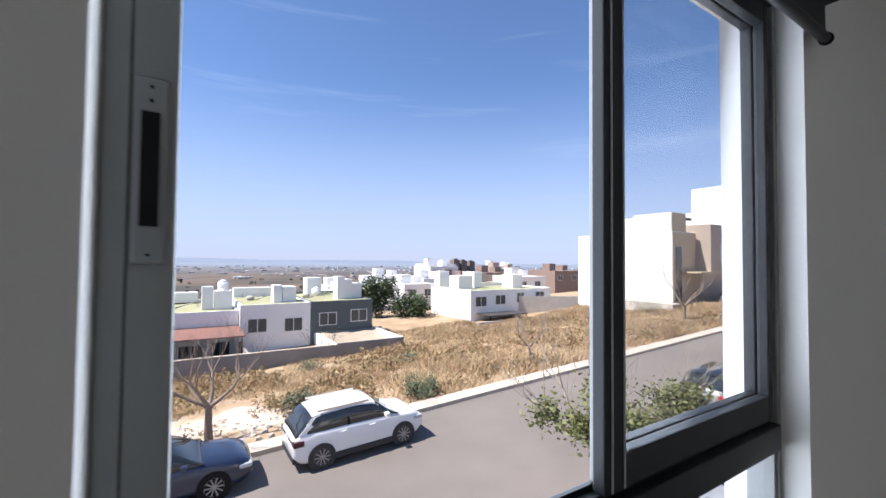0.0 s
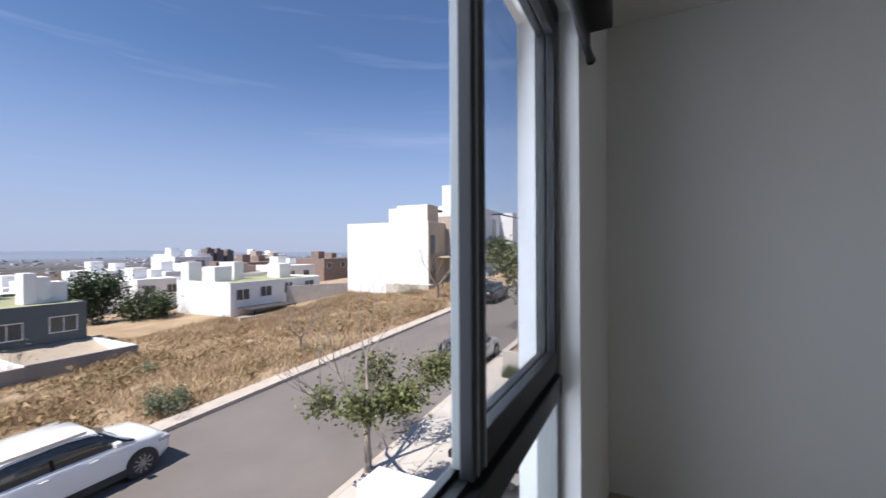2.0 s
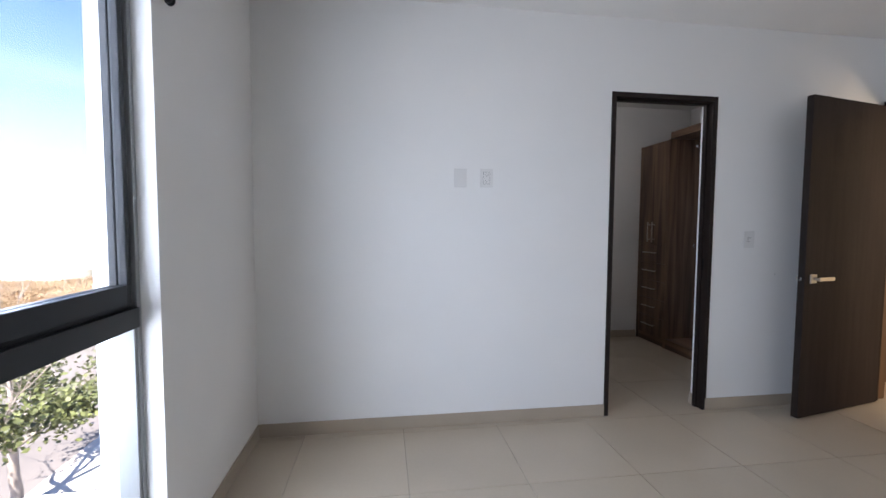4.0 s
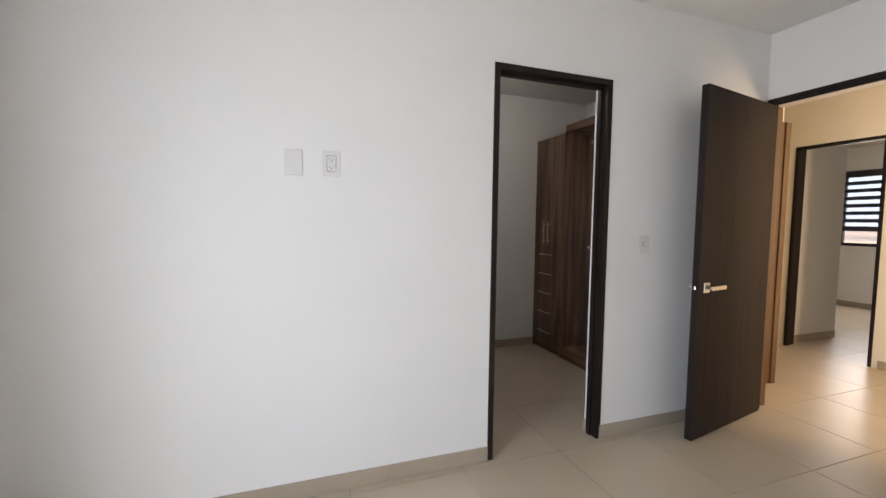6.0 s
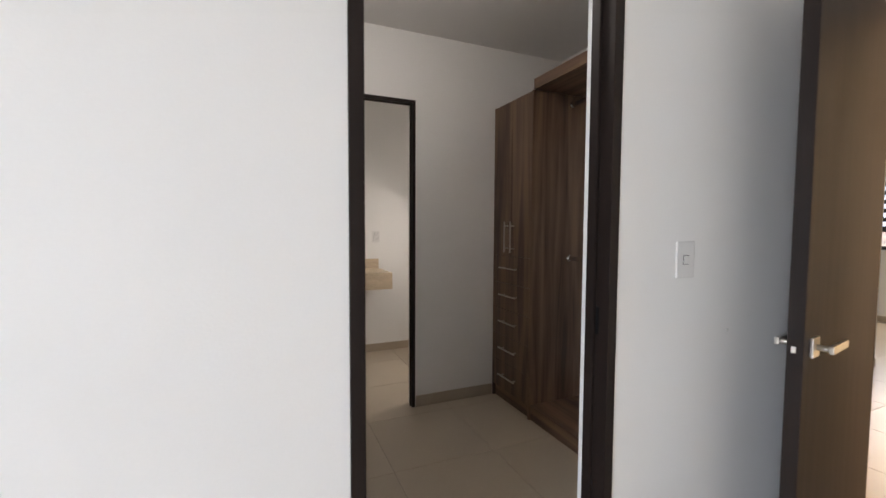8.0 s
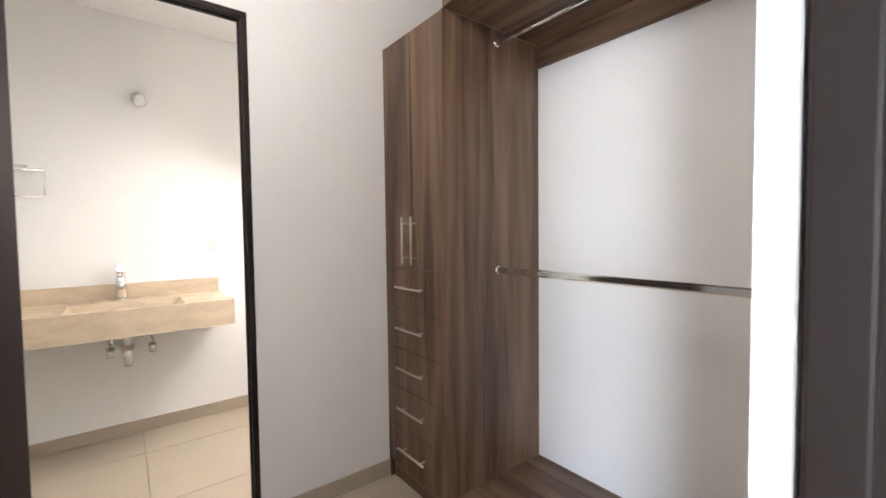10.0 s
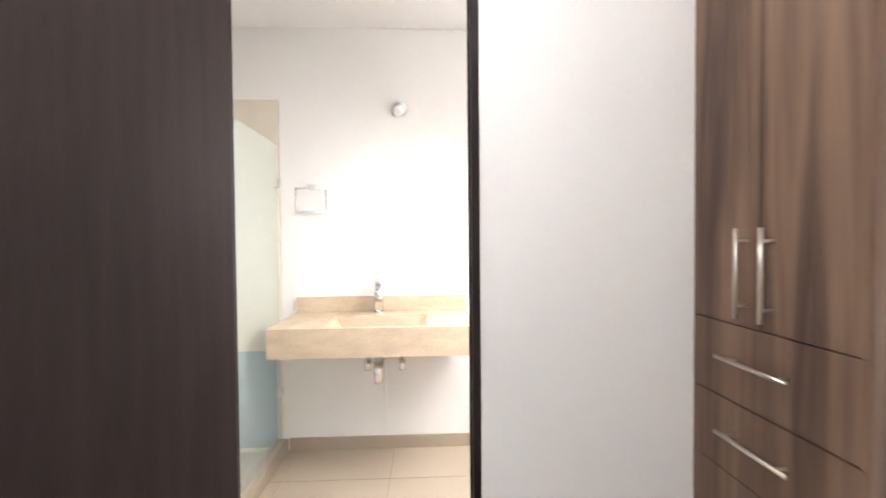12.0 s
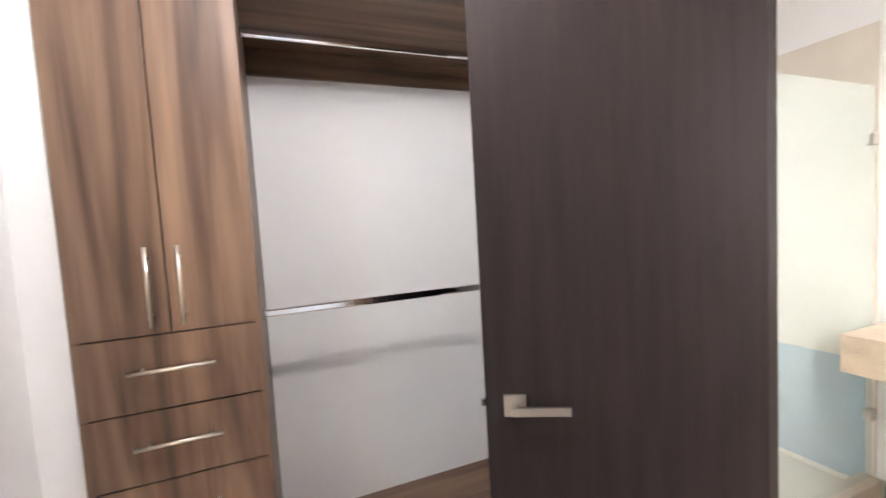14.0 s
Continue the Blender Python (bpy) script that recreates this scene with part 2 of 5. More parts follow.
# ---- large structure of the house ----
CEIL = 2.57
LOW = -0.06
floor = struct("floor", box_bm(-1.7, 6.1, -10.2, 0.0, -0.25, -0.004), M_GROUT, "beige glossy ceramic tile floor with thin grout joints", "floor")
struct("ceiling", box_bm(-1.9, 6.3, -10.2, 0.28, CEIL, CEIL + 0.2), M_CEIL, "plain white painted ceiling slab", "ceiling")
# added fin, out of view, that keeps direct sun off the window reveal
struct("facade_fin", box_bm(-0.40, 0.0, 0.20, 1.0, -5.0, 6.5), M_WALL, "unseen white fin added beside the window to block sun", "wall")
# window wall: opening x 0.27..1.585, z 0.12..2.13
WX0, WX1, WZ0, WZ1 = 0.152, 1.585, 0.12, 2.15
struct("wall_window", boxes_bm((-1.7, WX0, 0, 0.20, LOW - 5, CEIL), (WX1, 2.76, 0, 0.20, LOW - 5, CEIL), (WX0, WX1, 0, 0.20, WZ1, CEIL), (WX0, WX1, 0, 0.20, LOW - 5, WZ0)), M_WALL,
       "white painted wall around the large bedroom window", "wall")
struct("wall_bedroom_side", box_bm(-1.7, -1.55, -4.23, 0, LOW, CEIL), M_WALL, "plain white painted bedroom wall", "wall")
# wall between bedroom and closet, with the closet doorway
CD0, CD1 = -2.915, -2.175
struct("wall_closet", boxes_bm((2.6, 2.705, CD1, 0, LOW, CEIL), (2.6, 2.705, -4.38, CD0 - 0.012, LOW, CEIL), (2.6, 2.705, CD0 - 0.012, CD1, 2.11, CEIL), (2.679, 2.705, CD0 - 0.012, -2.897, LOW, 2.11)), M_WALL,
       "white painted wall with socket plates and closet doorway", "wall")
# rear bedroom wall with the hall doorway
BD0 = 1.66
struct("wall_rear", boxes_bm((-1.7, BD0, -4.38, -4.23, LOW, CEIL), (BD0, 2.6, -4.38, -4.23, 2.11, CEIL)), M_WALL,
       "white painted wall with the doorway to the hall", "wall")
# closet and bathroom shell
struct("wall_closet_south", box_bm(2.705, 6.1, -4.38, -4.18, LOW, CEIL), M_WALL, "white wall behind the hanging rail", "wall")
struct("wall_closet_north", box_bm(2.705, 6.1, -1.0, -0.85, LOW, CEIL), M_WALL, "white wall behind the hanging rail", "wall")
BA0, BA1 = -2.95, -2.235
struct("wall_bath", boxes_bm((4.42, 4.52, BA1, -1.0, LOW, CEIL), (4.42, 4.52, -4.18, BA0, LOW, CEIL), (4.42, 4.52, BA0, BA1, 2.11, CEIL)), M_WALL,
       "white wall with the bathroom doorway", "wall")
struct("wall_vanity", box_bm(5.81, 5.96, -4.18, -1.0, LOW, CEIL), M_WALL, "cream white bathroom wall behind the vanity", "wall")
# the window opening is added to go with the bathroom fill lamp
struct("wall_bath_south", boxes_bm((4.55, 4.75, -3.86, -3.72, LOW, CEIL), (5.45, 5.81, -3.86, -3.72, LOW, CEIL), (4.75, 5.45, -3.86, -3.72, LOW, 1.4), (4.75, 5.45, -3.86, -3.72, 2.1, CEIL)), M_WALL,
       "white bathroom wall with an added small window, unseen", "wall")
# hall and rear room
struct("wall_hall_east", box_bm(2.88, 3.0, -4.86, -4.38, LOW, CEIL), M_HALL, "warm cream hall wall stub", "wall")
RD0, RD1 = 2.83, 3.56
struct("wall_hall_south", boxes_bm((-1.7, RD0, -6.35, -6.2, LOW, CEIL), (RD1, 6.1, -6.35, -6.2, LOW, CEIL), (RD0, RD1, -6.35, -6.2, 2.11, CEIL)), M_HALL,
       "warm cream hall wall with an open doorway", "wall")
struct("wall_hall_end", box_bm(6.0, 6.15, -10.2, -4.38, LOW, CEIL), M_HALL, "plain cream wall at the end of the hall", "wall")
struct("wall_hall_west", box_bm(-1.7, -1.55, -10.2, -4.38, LOW, CEIL), M_HALL, "plain cream hall wall", "wall")
struct("wall_rear_room_stub", box_bm(3.6, 3.78, -7.16, -6.35, LOW, CEIL), M_WALL, "white wall return in the rear room", "wall")
struct("wall_rear_room", boxes_bm((-1.7, 3.3, -9.95, -9.75, LOW, CEIL), (4.96, 6.1, -9.95, -9.75, LOW, CEIL), (3.3, 4.96, -9.95, -9.75, LOW, 0.98), (3.3, 4.96, -9.95, -9.75, 2.15, CEIL)), M_WALL,
       "white rear room wall with a window", "wall")


def skirt(*bs):
    return struct("baseboard", boxes_bm(*bs, bev=0.003), M_BASE, "beige ceramic tile baseboard strip", "baseboard")


B = 0.009
skirt((2.6 - B, 2.6, CD1, -B, 0, 0.08))
skirt((2.6 - B, 2.6, -4.23, CD0, 0, 0.08))
skirt((-1.55, 2.6, -B, 0, 0, 0.08))
skirt((-1.55, BD0 - 0.05, -4.23, -4.23 + B, 0, 0.08))
skirt((2.705, 2.705 + B, -3.6, CD0 - 0.012, 0, 0.08), (2.682, 2.711, -2.897, -2.888, 0, 0.08))
skirt((4.42 - B, 4.42, -3.58, BA0 - 0.02, 0, 0.08))
skirt((5.81 - B, 5.81, -3.72, -1.97, 0, 0.08))
skirt((RD1 + 0.045, 3.6, -6.35 - B, -6.35, 0, 0.08), (3.6 - B, 3.6, -7.16, -6.36, 0, 0.08))
skirt((-1.5, RD0 - 0.045, -6.2, -6.2 + B, 0, 0.08))
skirt((-1.5, 6.0, -9.75, -9.75 + B, 0, 0.08))


def doorframe(name, axis, a0, a1, f0, f1, top, label, material=None, w=0.032, stop=0.012):
    """A lining on the three sides of an opening. axis: the direction of the opening's width."""
    ob = thing(name, label, "door frame", kind="structure")

    def b(u0, u1, v0, v1, z0, z1):
        return box_bm(u0, u1, v0, v1, z0, z1, 0.003) if axis == "x" else box_bm(v0, v1, u0, u1, z0, z1, 0.003)

    mt = material or M_FRAMEWOOD
    part("jamb", b(a0, a0 + w, f0, f1, 0, top - w), mt, ob)
    part("jamb", b(a1 - w, a1, f0, f1, 0, top - w), mt, ob)
    part("head", b(a0, a1, f0, f1, top - w, top), mt, ob)
    mid = f0 + (f1 - f0) * 0.55
    part("door_stop", b(a0 + w, a0 + w + stop, mid, f1 - 0.004, 0, top - w), mt, ob)
    part("door_stop", b(a1 - w - stop, a1 - w, mid, f1 - 0.004, 0, top - w), mt, ob)
    part("head_stop", b(a0 + w + stop, a1 - w - stop, mid, f1 - 0.004, top - w - stop, top - w), mt, ob)
    return ob


doorframe("door_frame_closet", "y", CD0 - 0.01, CD1, 2.594, 2.677, 2.112, "dark espresso wooden lining of the closet doorway")
doorframe("door_frame_hall", "x", BD0, 2.598, -4.29, -4.224, 2.14, "dark espresso wooden lining of the hall doorway")
doorframe("door_frame_bath", "y", BA0 - 0.015, BA1 + 0.02, 4.412, 4.466, 2.12, "dark espresso wooden lining of the bathroom doorway", w=0.022, stop=0.006)
doorframe("door_frame_rear_room", "x", RD0, RD1, -6.34, -6.192, 2.12, "dark wooden lining of the rear room doorway", w=0.018)
retn = thing("door_frame_bath_return", "dark wooden return of the bathroom doorway", "door frame", kind="structure")
part("jamb", box_bm(4.468, 4.526, BA1 - 0.008, BA1 + 0.01, 0, 2.1, 0.002), M_FRAMEWOOD, retn)
post = thing("door_frame_hall_side", "warm brown wooden door jamb at the hall wall end", "door frame", kind="structure")
part("reveal", box_bm(2.594, 2.5995, -4.384, -4.292, 0, 2.108, 0.001), M_HALLWOOD, post)
part("jamb", box_bm(2.855, 2.925, -4.92, -4.862, 0, 2.11, 0.003), M_HALLWOOD, post)
part("lining", box_bm(2.866, 2.879, -4.860, -4.40, 0, 2.11, 0.002), M_HALLWOOD, post)
st = thing("strike_plate", "small dark metal strike plate in closet jamb", "strike plate")
part("plate", box_bm(2.63, 2.655, CD0 + 0.022, CD0 + 0.0235, 0.96, 1.04), M_BLACK, st)


def lever(parent, m, side):
    """Square rose and flat lever handle; side: +1 or -1 along the leaf's normal."""
    s = side
    h = part("handle", box_bm(-0.029, 0.029, 0, s * 0.009, -0.029, 0.029, 0.002), M_STEEL, parent, "brushed nickel square rose", at=m)
    part("neck", rod_bm((0, s * 0.009, 0), (0, s * 0.045, 0), 0.009), M_STEEL, h, smooth=True)
    part("lever", box_bm(-0.012, 0.135, s * 0.037, s * 0.049, -0.011, 0.011, 0.002), M_STEEL, h, "flat brushed nickel lever")
    return h


def leaf(name, label, hinge, free, face_side, hz=0.94, height=2.07):
    """A flush door leaf whose measured face runs from hinge to free; thickness goes to face_side (+1: left of that line)."""
    h, f = Vector((*hinge, 0)), Vector((*free, 0))
    d = f - h
    w = d.length
    ang = math.atan2(d.y, d.x)
    ob = thing(name, label, "door", Matrix.Translation(h) @ Matrix.Rotation(ang, 4, "Z"))
    t = 0.04 * face_side
    part("panel", box_bm(0, w, min(0, t), max(0, t), 0.012, height, 0.0015), M_DARKWOOD, ob)
    part("edge_band", box_bm(w, w + 0.002, min(0, t) + 0.001, max(0, t) - 0.001, 0.014, height - 0.002), M_FRAMEWOOD, ob)
    for k, (y0, s) in enumerate(((0.0, -face_side), (t, face_side))):
        m = Matrix.Translation((w - 0.075, y0, hz)) @ Matrix.Diagonal((-1, 1, 1, 1))
        lever(ob, m, s)
    part("latch", box_bm(w + 0.002, w + 0.014, t * 0.35, t * 0.65, hz - 0.01, hz + 0.01, 0.002), M_CHROME, ob, "chrome latch bolt")
    for z in (0.22, 1.05, 1.88):
        part("hinge", rod_bm((-0.004, 0.046 * face_side, z - 0.045), (-0.004, 0.046 * face_side, z + 0.045), 0.006), M_STEEL, ob, smooth=True)
    return ob


leaf("bedroom_door", "dark espresso flush door standing open, nickel lever", (2.53, -4.222), (2.374, -3.398), -1, hz=0.925, height=2.085)
leaf("bathroom_door", "dark brown flush door opened into the closet", (4.405, -2.29), (3.789, -1.964), -1, hz=0.887)

# ---- bedroom window ----
win = thing("window_1", "graphite aluminium sliding window with one sash slid open over a fixed lower pane", "window", kind="structure")
FY0, FY1 = 0.058, 0.135
part("window_frame", box_bm(WX0, WX0 + 0.058, FY0, FY1, WZ0, WZ1, 0.003), M_ALUGREY, win, "grey aluminium jamb")
part("window_frame", box_bm(WX1 - 0.022, WX1, FY0 + 0.002, FY1, WZ0, WZ1, 0.003), M_ALUGREY, win)
part("window_frame", box_bm(WX1 - 0.04, WX1 - 0.022, FY0 + 0.02, FY1 - 0.004, 0.99, WZ1 - 0.03, 0.002), M_ALU, win)
part("head_rail", box_bm(WX0 + 0.058, WX1 - 0.022, FY0, FY1, WZ1 - 0.04, WZ1, 0.003), M_ALU, win)
part("sill_rail", box_bm(WX0 + 0.058, WX1 - 0.022, FY0, FY1, WZ0, WZ0 + 0.05, 0.003), M_ALU, win)
part("transom", box_bm(WX0 + 0.058, WX1 - 0.022, FY0 - 0.006, FY1, 0.918, 0.985, 0.004), M_ALU, win)
part("track", boxes_bm((WX0 + 0.058, WX1 - 0.04, 0.075, 0.079, 0.985, 0.997), (WX0 + 0.058, WX1 - 0.04, 0.108, 0.112, 0.985, 0.997)), M_ALU, win)


def sash(x0, x1, y0, y1, lab, sw=0.058, stile=M_ALU):
    s = part("sash", boxes_bm((x1 - 0.024, x1, y0, y1, 0.998, WZ1 - 0.04), (x0 + sw, x1 - 0.024, y0, y1, 0.998, 1.062), (x0 + sw, x1 - 0.024, y0, y1, WZ1 - 0.095, WZ1 - 0.04), bev=0.003), M_ALU, win, lab)
    ym = (y0 + y1) / 2
    p = part("pane", box_bm(x0 + sw - 0.002, x1 - 0.022, ym - 0.003, ym + 0.003, 1.06, WZ1 - 0.093), M_GLASS, s, "clear glass")
    p.visible_shadow = False
    part("stile", box_bm(x0, x0 + sw, y0, y1, 0.998, WZ1 - 0.04, 0.003), stile, s)
    part("gasket", boxes_bm((x0 + sw - 0.0045, x0 + sw - 0.0005, y0 - 0.002, y0 + 0.004, 1.0, WZ1 - 0.05), (x0 + 0.018, x0 + 0.022, y0 - 0.002, y0 + 0.002, 1.0, WZ1 - 0.05)), M_GASKET, s)


sash(0.847, WX1 - 0.04, 0.064, 0.090, "dark graphite inner sash")
# sky light on this stile is put into its paler material
sash(0.873, WX1 - 0.04, 0.094, 0.117, "dark graphite outer sash, meeting stile painted pale grey as if sky-lit", 0.031, M_ALUGREY)
pl = part("pane", box_bm(WX0 + 0.048, WX1 - 0.02, 0.094, 0.100, WZ0 + 0.048, 0.92), M_GLASS, win, "fixed clear lower glass")
pl.visible_shadow = False
part("glazing_bead", boxes_bm((WX1 - 0.034, WX1 - 0.022, 0.066, 0.092, WZ0 + 0.05, 0.918), (WX0 + 0.058, WX0 + 0.062, 0.066, 0.092, WZ0 + 0.05, 0.918)), M_ALUGREY, win)
part("groove", box_bm(0.1725, 0.1745, 0.0572, 0.0585, WZ0 + 0.05, WZ1 - 0.04), M_SLOT, win, "dark groove along the jamb")
lk = part("latch_keeper", box_bm(0.176, 0.203, 0.0545, 0.058, 1.402, 1.572, 0.003), M_ALUGREY, win, "grey metal latch keeper with a dark slot")
part("slot", box_bm(0.182, 0.196, 0.0525, 0.0545, 1.436, 1.540), M_BLACK, lk)
part("screw", boxes_bm((0.1875, 0.1905, 0.0535, 0.0545, 1.549, 1.552), (0.1875, 0.1905, 0.0535, 0.0545, 1.562, 1.5645), (0.1875, 0.1905, 0.0535, 0.0545, 1.409, 1.4115)), M_BLACK, lk)

bl = thing("roller_blind", "charcoal roller blind fully rolled up above the window", "blind")
part("cassette", box_bm(0.08, 1.665, -0.098, -0.004, 2.10, 2.21, 0.01), M_BLIND, bl)
part("fabric", box_bm(0.105, 1.64, -0.030, -0.027, 2.0, 2.10), M_BLIND, bl, "rolled charcoal fabric edge")
part("bottom_bar", rod_bm((0.105, -0.029, 2.005), (1.645, -0.029, 2.005), 0.013), M_BLIND, bl, smooth=True)
part("end_cap", rod_bm((1.640, -0.029, 2.005), (1.652, -0.029, 2.005), 0.016), M_BLACK, bl, smooth=True)


# ---- sockets and switches ----
def plate(name, label, m, kind):
    ob = thing(name, label, "wall plate", m)
    part("cover", box_bm(-0.006, 0, -0.039, 0.039, -0.0565, 0.0565, 0.003), M_PLASTIC, ob)
    if kind == "outlet":
        ins = part("insert", box_bm(-0.0085, -0.006, -0.019, 0.019, -0.035, 0.035, 0.001), M_PLASTIC, ob)
        for z in (-0.018, 0.018):
            part("slot", boxes_bm((-0.0092, -0.0085, -0.0085, -0.0065, z - 0.001, z + 0.007), (-0.0092, -0.0085, 0.0065, 0.0085, z - 0.001, z + 0.007), (-0.0092, -0.0085, -0.002, 0.002, z - 0.009, z - 0.004)), M_SLOT, ins)
        part("outline", boxes_bm((-0.0065, -0.006, -0.0205, -0.019, -0.0365, 0.0365), (-0.0065, -0.006, 0.019, 0.0205, -0.0365, 0.0365), (-0.0065, -0.006, -0.019, 0.019, 0.035, 0.0365), (-0.0065, -0.006, -0.019, 0.019, -0.0365, -0.035)), M_SLOT, ob)
    if kind == "switch":
        part("gap", box_bm(-0.0066, -0.006, -0.0125, 0.0125, -0.0145, 0.0145), M_SLOT, ob)
        part("rocker", box_bm(-0.010, -0.006, -0.011, 0.011, -0.013, 0.013, 0.002), M_PLASTIC, ob)
    return ob


plate("blank_plate", "blank ivory plastic plate on white wall", pose(2.6, -1.200, 1.5455), "blank")
plate("power_outlet", "ivory double power outlet on white wall", pose(2.6, -1.363, 1.5475), "outlet")
plate("light_switch", "small ivory light switch beside closet doorway", pose(2.6, -3.202, 1.17), "switch")
plate("bath_outlet", "ivory outlet on bathroom wall above vanity", pose(5.81, -3.035, 1.165), "outlet")
mk = thing("wall_anchor", "small plugged screw hole in white wall", "wall plug")
part("plug", rod_bm((2.597, -3.42, 0.93), (2.6005, -3.42, 0.93), 0.006), M_PLASTIC, mk)


# ---- closet units ----
def bar_handle(parent, axis, c, length, out):
    """Slim bar pull on two posts, standing off towards out."""
    a = Vector((length / 2, 0, 0)) if axis == "x" else Vector((0, 0, length / 2))
    o = Vector((0, out * 0.032, 0))
    c = Vector(c)
    h = part("handle", rod_bm(c + o - a, c + o + a, 0.0055, 10), M_STEEL, parent, "brushed nickel bar pull", smooth=True)
    for s in (-0.72, 0.72):
        part("post", rod_bm(c + a * s, c + a * s + o, 0.004, 8), M_STEEL, h, smooth=True)


def closet(x0, x1, yb, out, tower0, tower1, lab, lift=0.0):
    """A walnut tower with doors and drawers; out: +1 when the fronts face +y."""
    dep = 0.593
    yf = yb + out * dep

    def b(xa, xb, ya, yc, z0, z1, bev=0.001):
        return box_bm(xa, xb, min(ya, yc), max(ya, yc), z0, z1, bev)

    t = thing("closet_tower", lab, "cabinet")
    f = yf - out * 0.02
    part("side_panel", b(tower0, tower0 + 0.018, yb, yf, 0.0, 2.135), M_WALNUT, t)
    part("side_panel", b(tower1 - 0.018, tower1, yb, yf, 0.0, 2.135), M_WALNUT, t)
    part("back", b(tower0 + 0.018, tower1 - 0.018, yb, yb + out * 0.012, 0.05, 2.13), M_WALNUT, t)
    part("kick_board", b(tower0 + 0.018, tower1 - 0.018, f - out * 0.01, f, 0, 0.085), M_WALNUT_X, t)
    part("top_board", b(tower0 + 0.018, tower1 - 0.018, yb + out * 0.012, f, 2.117, 2.135), M_WALNUT, t)
    xm = (tower0 + tower1) / 2
    for xa, xb, s in ((tower0 + 0.002, xm - 0.002, 1), (xm + 0.002, tower1 - 0.002, -1)):
        d = part("door", b(xa, xb, f, yf + out * 0.002, 1.068 + lift, 2.13), M_WALNUT, t)
        bar_handle(d, "z", (xm - s * 0.037, yf + out * 0.002, 1.198 + lift), 0.215, out)
    zs = [v + lift * (v - 0.088) / 0.976 for v in (1.064, 0.866, 0.676, 0.483, 0.287, 0.088)]
    for k in range(5):
        d = part("drawer_front", b(tower0 + 0.002, tower1 - 0.002, f, yf + out * 0.002, zs[k + 1] + 0.005, zs[k]), M_WALNUT, t)
        bar_handle(d, "x", (xm, yf + out * 0.002, (zs[k] + zs[k + 1]) / 2 + 0.015), 0.21, out)
    # hanging space
    h0, h1 = (x0, tower0) if tower0 > 3 else (tower1, x1)
    u = thing("closet_hanging_shelf", "walnut laminate shelf with fascia over the hanging space", "shelf")
    part("shelf", b(h0, h1, yb, yf, 2.135, 2.155), M_WALNUT_X, u)
    part("fascia", b(h0, h1, yb, yb + out * 0.018, 2.024, 2.135), M_WALNUT_X, u)
    part("front_lip", b(h0, h1, yf - out * 0.018, yf, 2.155, 2.20), M_WALNUT_X, u)
    p = thing("closet_plinth", "low walnut laminate plinth under the hanging space", "plinth")
    part("top_board", b(h0, h1, yb, yf - out * 0.005, 0.082, 0.10), M_WALNUT_X, p)
    part("front_board", b(h0, h1, yf - out * 0.03, yf - out * 0.012, 0.0, 0.082), M_WALNUT_X, p)
    for z in (1.06 + lift * 0.4, 2.075):
        yr = yb + out * 0.29
        r = thing("clothes_rail", "chrome oval clothes rail across closet", "clothes rail")
        part("tube", box_bm(h0 + 0.004, h1 - 0.004, yr - 0.008, yr + 0.008, z - 0.015, z + 0.015, 0.007), M_CHROME, r, smooth=False)
        for xx in (h0 + 0.003, h1 - 0.003):
            part("socket", rod_bm((xx - 0.003, yr, z), (xx + 0.003, yr, z), 0.019), M_CHROME, r, smooth=True)


closet(2.705, 4.42, -4.18, 1, 3.94, 4.418, "tall walnut laminate closet tower with two doors over five drawers")
closet(2.705, 4.42, -1.0, -1, 2.80, 3.248, "tall walnut laminate closet tower, bright grain, beside hanging rails", 0.05)
struct("closet_filler", box_bm(2.705, 2.80, -1.58, -1.0, LOW, CEIL), M_WALL, "white wall nib beside the closet tower", "wall")

cb = thing("ceiling_bulb", "bare lit bulb in a white ceiling socket", "ceiling lamp")
part("socket", rod_bm((3.45, -2.52, CEIL), (3.45, -2.52, CEIL - 0.05), 0.045, 18, 0.03), M_PORC, cb, smooth=True)
bb = part("bulb", ball_bm((3.45, -2.52, CEIL - 0.085), 0.032, 1, 1, 1.25), M_BULB, cb, "lit white bulb", smooth=True)
bb.visible_shadow = False
cb2 = thing("ceiling_bulb", "bare bulb in a white ceiling socket", "ceiling lamp")
part("socket", rod_bm((4.2, -7.6, CEIL), (4.2, -7.6, CEIL - 0.05), 0.06, 18, 0.045), M_PORC, cb2, smooth=True)
part("bulb", ball_bm((4.2, -7.6, CEIL - 0.09), 0.04, 1, 1, 1.25), M_PORCBULB, cb2, smooth=True)

# ---- bathroom ----
va = thing("vanity", "floating beige marble vanity slab with a sunk rectangular basin", "vanity")
VX0, VX1, VY0, VY1, VZ0, VZ1 = 5.303, 5.81, -3.06, -2.027, 0.707, 0.854
BX0, BX1, BY0, BY1 = 5.335, 5.655, -2.815, -2.295
part("slab", boxes_bm((VX0, BX0, VY0, VY1, VZ0, VZ1), (BX1, VX1, VY0, VY1, VZ0, VZ1), (BX0, BX1, VY0, BY0, VZ0, VZ1), (BX0, BX1, BY1, VY1, VZ0, VZ1)), M_STONE, va)
bm = bmesh.new()
q = [(BX0, BY0), (BX1, BY0), (BX1, BY1), (BX0, BY1)]
hi = [bm.verts.new((x, y, VZ1 - 0.002)) for x, y in q]
lo = [bm.verts.new((x + (0.03 if x < 5.5 else -0.02), y + (0.10 if y < -2.6 else -0.05), VZ0 + 0.03)) for x, y in q]
for i in range(4):
    bm.faces.new((hi[i], hi[(i + 1) % 4], lo[(i + 1) % 4], lo[i]))
bm.faces.new(lo)
